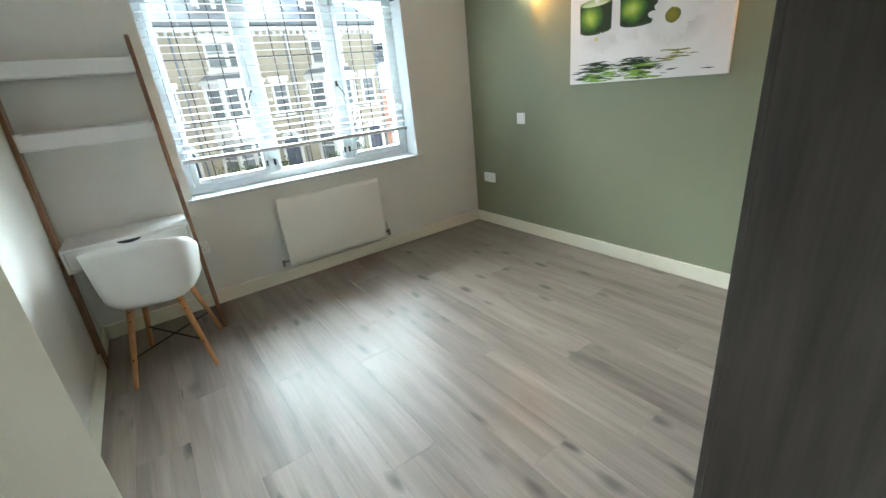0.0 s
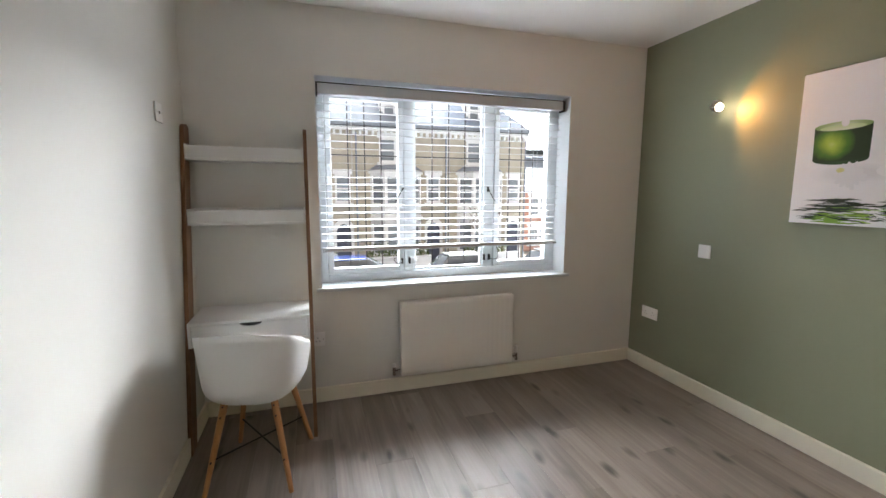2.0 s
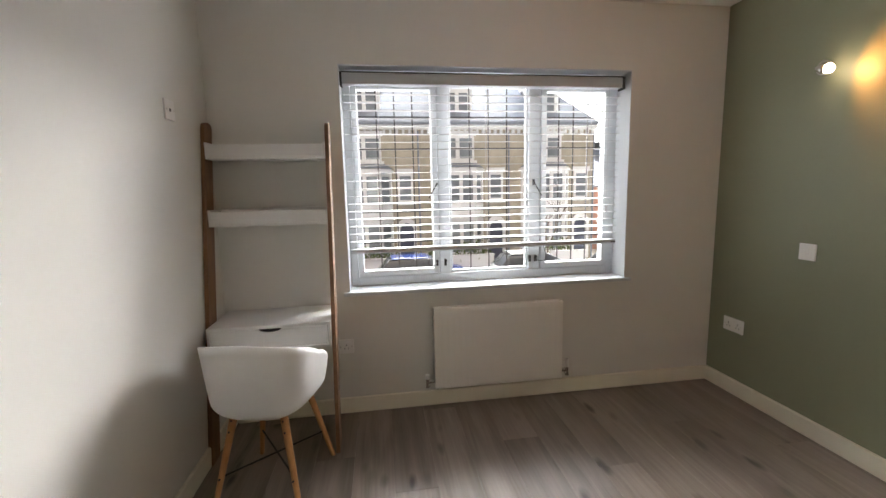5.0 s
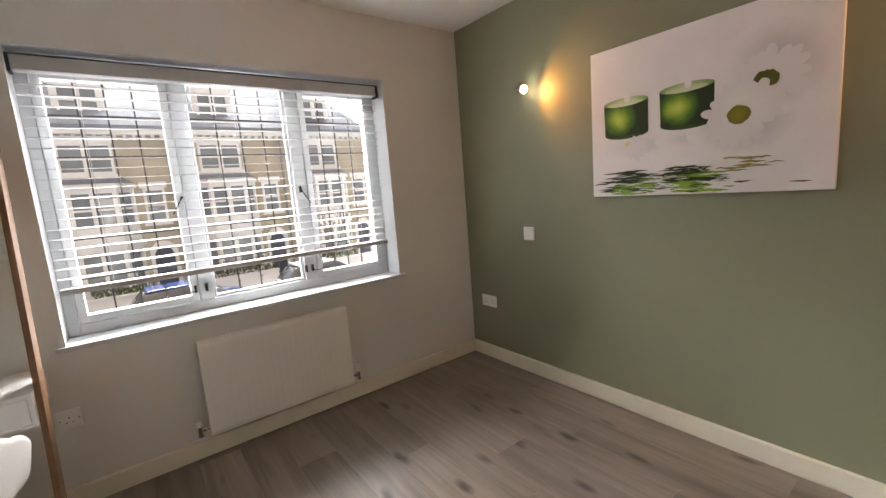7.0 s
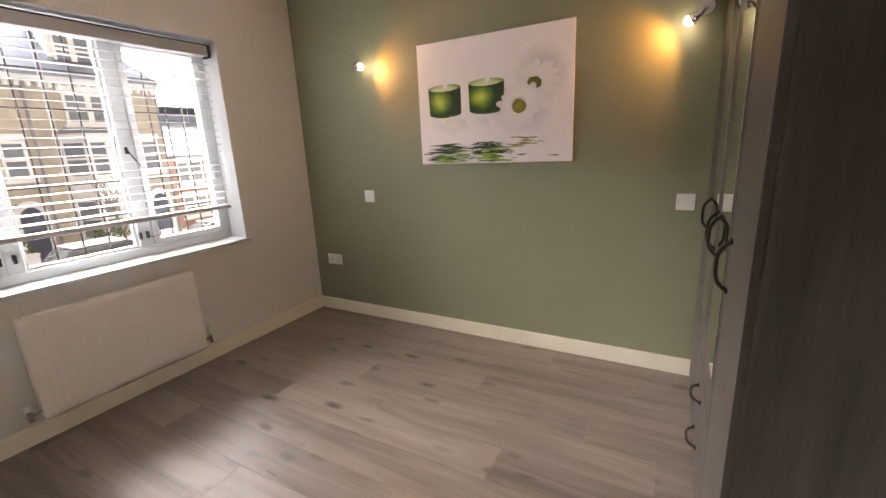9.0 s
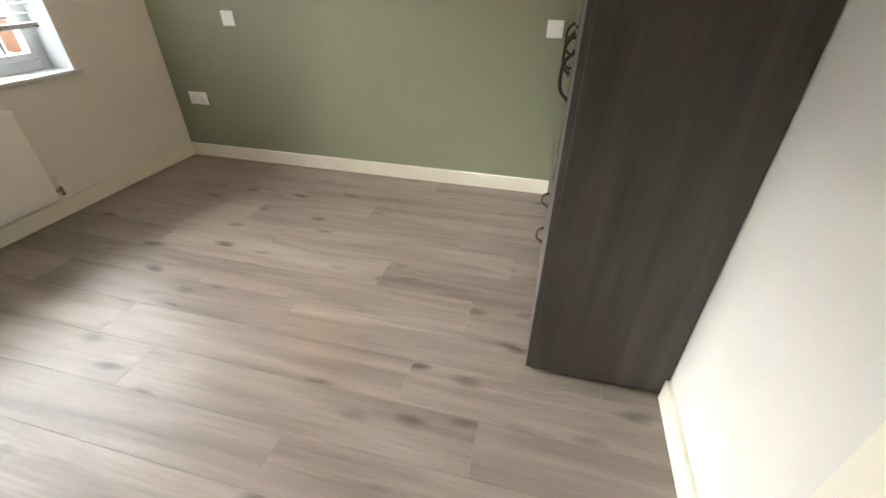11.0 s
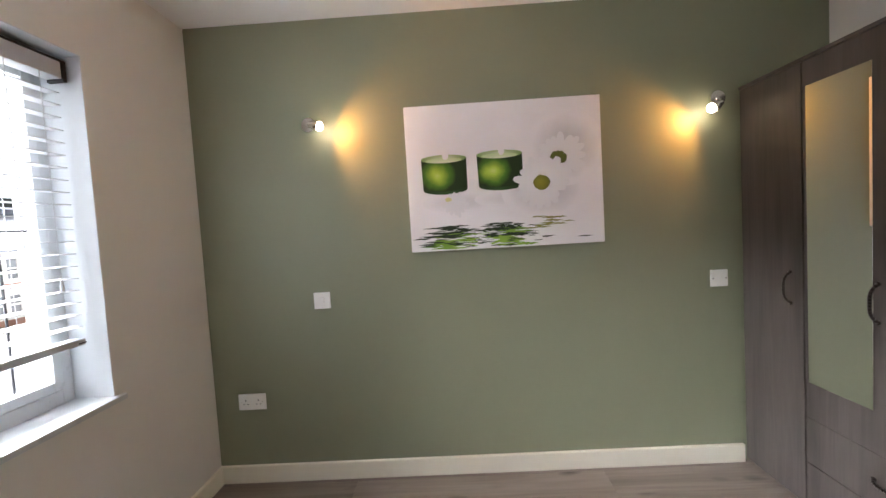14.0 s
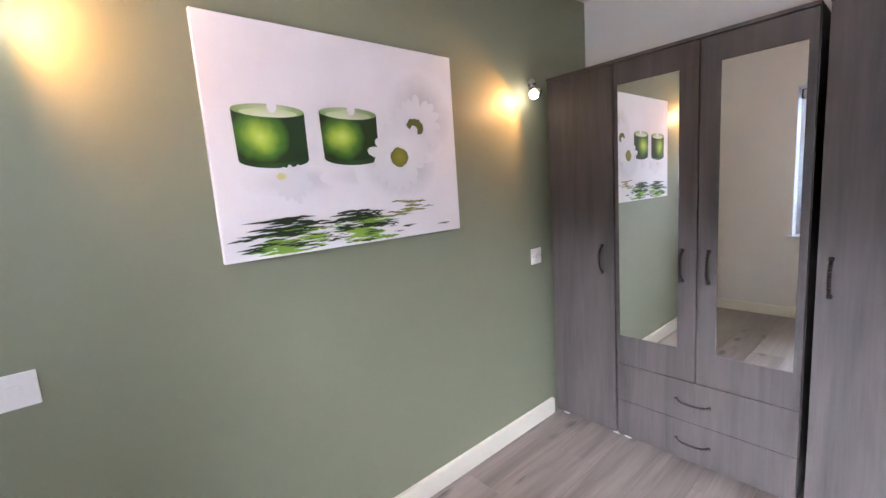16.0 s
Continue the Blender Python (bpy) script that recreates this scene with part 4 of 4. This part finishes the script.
def house(x):
    """One terraced house, origin at its left front corner on the ground; z is from the ground."""
    h = empty("terraced_house", pose(x, FY, G0), "yellow brick terraced house with white bay windows", "house", "terrace across the street")
    E = 7.55
    mesh("wall", [(0, HW, 0, 0.35, 0, E)], BRICK, h)
    mesh("cornice", [(0, HW, -0.28, -0.002, E - 0.22, E)] + [(0.1 + i * 0.33, 0.22 + i * 0.33, -0.2, -0.002, E - 0.42, E - 0.222) for i in range(15)], STUCCO, h)
    mesh("gutter", [(0, HW, -0.40, -0.02, E + 0.002, E + 0.13)], SLATE, h)

    def roof(bm):
        box(bm, 0, HW, -0.2, 3.6, -0.06, 0.06, pose(0, -0.05, E + 0.2, 46) )
    mesh("roof", roof, SLATE, h)
    # dormer
    dz = E + 0.35
    mesh("dormer", [(1.3, 3.0, 0.55, 2.6, dz, dz + 1.75), (1.15, 3.15, 0.40, 2.7, dz + 1.752, dz + 1.9)], STUCCO, h)
    sash_pair(h, 1.45, 2.85, dz + 0.25, dz + 1.55, 0.548)
    # paired windows of the top storey
    sash_pair(h, 1.15, 2.95, 5.70, 7.00, -0.002)
    # canted bay through two storeys
    ba, bb, out = 0.65, 3.45, 0.95
    plan = [(ba, -0.001), (ba + 0.62, -out), (bb - 0.62, -out), (bb, -0.001)]

    def slab(z0, z1, grow=0.0):
        def fill(bm):
            c = ((ba + bb) / 2, -0.001)
            p = [(c[0] + (u - c[0]) * (1 + grow), v * (1 + grow) if v < -0.01 else v) for u, v in plan]
            lo, hi = [bm.verts.new((u, v, z0)) for u, v in p], [bm.verts.new((u, v, z1)) for u, v in p]
            bm.faces.new(lo[::-1]), bm.faces.new(hi)
            for i in range(4):
                j = (i + 1) % 4
                bm.faces.new((lo[i], lo[j], hi[j], hi[i]))
            bmesh.ops.recalc_face_normals(bm, faces=bm.faces[:])
        return fill
    for k, (z0, z1) in enumerate(((0.0, 0.75), (2.55, 3.45), (5.05, 5.30))):
        mesh("bay_wall", slab(z0, z1), STUCCO, h)
    for z0, z1 in ((2.62, 2.80), (5.10, 5.24)):
        mesh("bay_cornice", slab(z0, z1, 0.07), STUCCO, h)

    def bayroof(bm):
        c = ((ba + bb) / 2, -0.001)
        lo = [bm.verts.new((c[0] + (u - c[0]) * 1.05, v * 1.05, 5.302)) for u, v in plan]
        hi = [bm.verts.new((c[0] + (u - c[0]) * 0.72, v * 0.1, 5.62)) for u, v in plan]
        for i in range(3):
            bm.faces.new((lo[i], lo[i + 1], hi[i + 1], hi[i]))
        bm.faces.new(hi)
    mesh("bay_roof", bayroof, SLATE, h)
    for z0, z1 in ((0.75, 2.55), (3.45, 5.05)):

        def frames(bm, z0=z0, z1=z1):
            for (au, av), (bu, bv) in zip(plan, plan[1:]):
                L = math.hypot(bu - au, bv - av)
                m = pose(au, av, 0, 0, 0, math.degrees(math.atan2(bv - av, bu - au)))
                post = 0.14
                for s0, s1 in ((0.0, post), (L - post, L)) + (((L / 2 - 0.09, L / 2 + 0.09),) if L > 1.2 else ()):
                    box(bm, s0, s1, 0.0, 0.16, z0, z1, m)
                for q0, q1 in ((z0, z0 + 0.1), (z1 - 0.14, z1), ((z0 + z1) / 2 - 0.04, (z0 + z1) / 2 + 0.04)):
                    box(bm, post, L - post, 0.03, 0.13, q0, q1, m)

        def panes(bm, z0=z0, z1=z1):
            for (au, av), (bu, bv) in zip(plan, plan[1:]):
                L = math.hypot(bu - au, bv - av)
                box(bm, 0.1, L - 0.1, 0.09, 0.11, z0, z1, pose(au, av, 0, 0, 0, math.degrees(math.atan2(bv - av, bu - au))))
        f = mesh("bay_window", frames, STUCCO, h)
        mesh("pane", panes, PANE, f)
    # entrance with an arched head, and the window above it
    sash_pair(h, 3.75, 4.55, 3.55, 5.05, -0.002, 1)

    def arch(bm):
        pts = [(3.62, 0.1), (3.62, 2.2)] + [(4.15 - 0.53 * math.cos(a), 2.2 + 0.5 * math.sin(a)) for a in [math.pi * i / 12 for i in range(13)]] + [(4.68, 0.1)]
        f, g = [bm.verts.new((u, -0.14, z)) for u, z in pts], [bm.verts.new((4.15 + (u - 4.15) * 0.72, -0.14, 0.1 + (z - 0.1) * 0.9)) for u, z in pts]
        k = [bm.verts.new((4.15 + (u - 4.15) * 0.72, 0.0, 0.1 + (z - 0.1) * 0.9)) for u, z in pts]
        for i in range(len(pts) - 1):
            bm.faces.new((f[i], f[i + 1], g[i + 1], g[i])), bm.faces.new((g[i], g[i + 1], k[i + 1], k[i]))
    mesh("door_surround", arch, STUCCO, h)
    mesh("front_door", [(3.77, 4.53, -0.04, -0.003, 0.12, 2.6)], DOORBLUE, h, 0.01)
    mesh("drainpipe", lambda bm: tube(bm, (4.88, -0.09, 0.1), (4.88, -0.09, E - 0.3), 0.05, seg=8), SLATE, h)
    mesh("garden_wall", [(0, 3.4, -2.35, -2.15, 0.0, 0.85), (-0.02, 3.42, -2.40, -2.10, 0.852, 0.92)], STUCCO, h)
    return h


DOORBLUE = material("dark_blue_door_paint", (0.07, 0.08, 0.12), 0.4, vary=0.1, bump=0.0)
first = house(-17.0)
for i in range(1, 6):
    last = copy_thing(first, pose(-17.0 + i * HW, FY, G0))


def hipped(bm):
    """Front slope of the end house, cut back to a hip, with the slope round its corner."""
    E = 7.55
    a, b, c, d = [bm.verts.new(p) for p in ((0, -0.2, E + 0.13), (HW + 0.25, -0.2, E + 0.13), (HW - 2.3, 2.35, E + 2.75), (0, 2.35, E + 2.75))]
    e = bm.verts.new((HW + 0.25, 5.0, E + 0.13))
    bm.faces.new((a, b, c, d)), bm.faces.new((b, e, c))
    bmesh.ops.solidify(bm, geom=bm.faces[:], thickness=0.1)


end_roof = mesh("roof", hipped, SLATE)
for part in last.children:
    if part.name.startswith("roof"):
        part.data = end_roof.data
bpy.data.objects.remove(end_roof)
mesh("side_wall", [(HW - 0.35, HW - 0.004, 0.352, 5.0, 0, 7.55)], BRICK, last)
far = empty("brick_house_row", pose(14.0, 27.0, G0), "lower red brick house row down the street", "house")
mesh("wall", [(0, 34, 0, 6, 0, 4.3)], REDBRICK, far)
mesh("roof", lambda bm: (box(bm, -0.3, 34.3, -0.3, 4.3, -0.05, 0.08, pose(0, 0, 4.35, 35)), box(bm, -0.3, 34.3, -4.3, 0.3, -0.05, 0.08, pose(0, 6.0, 4.35, -35))), SLATE, far)
for i in range(9):
    sash_pair(far, 1.0 + i * 3.7, 2.6 + i * 3.7, 2.5, 3.9, -0.002)
    sash_pair(far, 1.0 + i * 3.7, 2.6 + i * 3.7, 0.5, 1.8, -0.002)


def hedge(x0, x1, y, z1, seed):
    rnd = random.Random(seed)

    def fill(bm):
        for k in range(int((x1 - x0) * 420)):
            x, dy, z = rnd.uniform(x0, x1), rnd.gauss(0, 0.22), G0 + rnd.uniform(0.1, z1) * rnd.uniform(0.75, 1.05)
            q = Euler((rnd.uniform(0, 6), rnd.uniform(0, 6), rnd.uniform(0, 6))).to_matrix()
            s = rnd.uniform(0.05, 0.10)
            vs = [bm.verts.new(Vector((x, y + dy, z)) + q @ Vector(c)) for c in ((-s, 0, 0), (0, -s * 0.5, 0), (s, 0, 0), (0, s * 0.5, 0))]
            bm.faces.new(vs)
    return tagged(mesh("hedge", fill, LEAF), "clipped green front garden hedge", "hedge", "front hedges", "stuff")


for k, (a, b, z) in enumerate(((-6.8, -3.6, 1.5), (-0.6, 1.5, 1.45), (2.9, 6.2, 1.55), (8.2, 10.6, 1.5))):
    hedge(a, b, 21.6, z, 20 + k)

# parked cars
CARGLASS = material("car_glass", (0.10, 0.11, 0.12), 0.06, vary=0.1, bump=0.0)
TYRE = material("tyre_rubber", (0.02, 0.02, 0.02), 0.85, vary=0.1, bump=0.1)


def car(x, y, paint, label):
    c = empty("parked_car", pose(x, y, G0), label, "car", "parked cars")

    def loft(bm, secs):
        rows = [[bm.verts.new((px, s * w, z)) for s, w, z in sec] for px, sec in secs]
        for p, q in zip(rows, rows[1:]):
            for i in range(len(p)):
                j = (i + 1) % len(p)
                bm.faces.new((p[i], p[j], q[j], q[i]))
        bm.faces.new(rows[0]), bm.faces.new(rows[-1][::-1])
        bmesh.ops.recalc_face_normals(bm, faces=bm.faces[:])

    def body(bm):
        sec = lambda w, top: [(-1, w, 0.28), (-1, w + 0.03, 0.62), (-1, w - 0.06, top), (1, w - 0.06, top), (1, w + 0.03, 0.62), (1, w, 0.28)]
        loft(bm, [(-2.05, sec(0.70, 0.70)), (-1.9, sec(0.80, 0.90)), (-0.8, sec(0.84, 0.98)), (1.0, sec(0.84, 0.96)), (1.75, sec(0.80, 0.84)), (2.05, sec(0.68, 0.62))])
    mesh("body", body, paint, c, 0.04, True)

    def cabin(bm):
        sec = lambda w, z0, w1, z1: [(-1, w, z0), (-1, w1, z1), (1, w1, z1), (1, w, z0)]
        loft(bm, [(-1.85, sec(0.70, 0.88, 0.66, 0.92)), (-1.45, sec(0.76, 0.9, 0.60, 1.36)), (0.25, sec(0.78, 0.9, 0.62, 1.42)), (1.15, sec(0.76, 0.9, 0.68, 0.95))])
    mesh("windows", cabin, CARGLASS, c, 0.03, True)
    mesh("roof", [(-1.35, 0.2, -0.58, 0.58, 1.40, 1.455)], paint, c, 0.025)
    for wx in (-1.3, 1.3):
        for wy in (-0.78, 0.78):
            wheel = mesh("wheel", lambda bm, wx=wx, wy=wy: tube(bm, (wx, wy - 0.09, 0.31), (wx, wy + 0.09, 0.31), 0.31, seg=24), TYRE, c, 0.02)
            mesh("rim", lambda bm, wx=wx, wy=wy: tube(bm, (wx, wy - 0.1, 0.31), (wx, wy + 0.1, 0.31), 0.19, seg=18), METAL, wheel)
    return c


WHITECAR = material("white_car_paint", (0.75, 0.76, 0.78), 0.2, vary=0.03, bump=0.0, coat=0.8)
BLUECAR = material("blue_car_paint", (0.03, 0.07, 0.28), 0.2, vary=0.05, bump=0.0, coat=0.8)
SILVERCAR = material("silver_car_paint", (0.5, 0.51, 0.53), 0.25, metal=0.4, vary=0.05, bump=0.0, coat=0.8)
car(-3.2, 18.0, WHITECAR, "white hatchback parked at the far kerb")
car(2.3, 18.1, BLUECAR, "blue hatchback parked at the far kerb")
car(7.3, 18.0, WHITECAR, "white hatchback parked at the far kerb")
car(12.0, 18.0, SILVERCAR, "silver hatchback parked at the far kerb")


def bare_tree(x, y, seed):
    rnd = random.Random(seed)
    t = empty("street_tree", pose(x, y, G0), "small bare street tree with fine twigs", "tree")

    def fill(bm):
        def grow(p, d, L, r, depth):
            q = p + d * L
            tube(bm, p, q, r, r * 0.7, 6)
            if depth == 0:
                return
            for k in range(3 if depth > 1 else 4):
                nd = (d + Vector((rnd.gauss(0, 0.5), rnd.gauss(0, 0.5), rnd.uniform(0.0, 0.35)))).normalized()
                grow(q, nd, L * rnd.uniform(0.55, 0.8), r * 0.6, depth - 1)
        grow(Vector((0, 0, 0)), Vector((0.03, 0, 1)), 1.3, 0.07, 4)
    mesh("branches", fill, BARK, t)


bare_tree(8.4, 19.6, 3)

# ---- floor planks ----
floor = structure(mesh("floor", [(XL - 0.1, XR + 0.1, YS - 0.1, YN + 0.1, -0.3, -0.004), (XL - 0.1, 1.3, -1.5, YS - 0.1, -0.3, -0.004)], DARK), "grey oak laminate plank floor", "floor")
PW, PL = 0.193, 1.285
BOARDS = {}
rnd = random.Random(11)
x, row = XL - 0.06, 0
while x < XR:
    a, b = max(x, XL), min(x + PW, XR)
    y = -1.38 - (0.0, 0.52, 0.27, 0.86, 0.4)[row % 5] * PL * 0.9
    while y < YN:
        c, d = max(y, -1.39 if b < 1.25 else YS), min(y + PL, YN)
        if d - c > 0.03:
            key = (round(b - a, 3), round(d - c, 3))
            if key not in BOARDS:
                p = mesh("plank", [(-key[0] / 2 + 0.0002, key[0] / 2 - 0.0002, -key[1] / 2 + 0.0002, key[1] / 2 - 0.0002, -0.008, 0.0)], PLANK, None, 0.0006, segs=1)
                BOARDS[key] = p
            else:
                p = new("plank", BOARDS[key].data)
            p.location = ((a + b) / 2, (c + d) / 2, 0.0)
            p.parent = floor
        y += PL
    x += PW
    row += 1
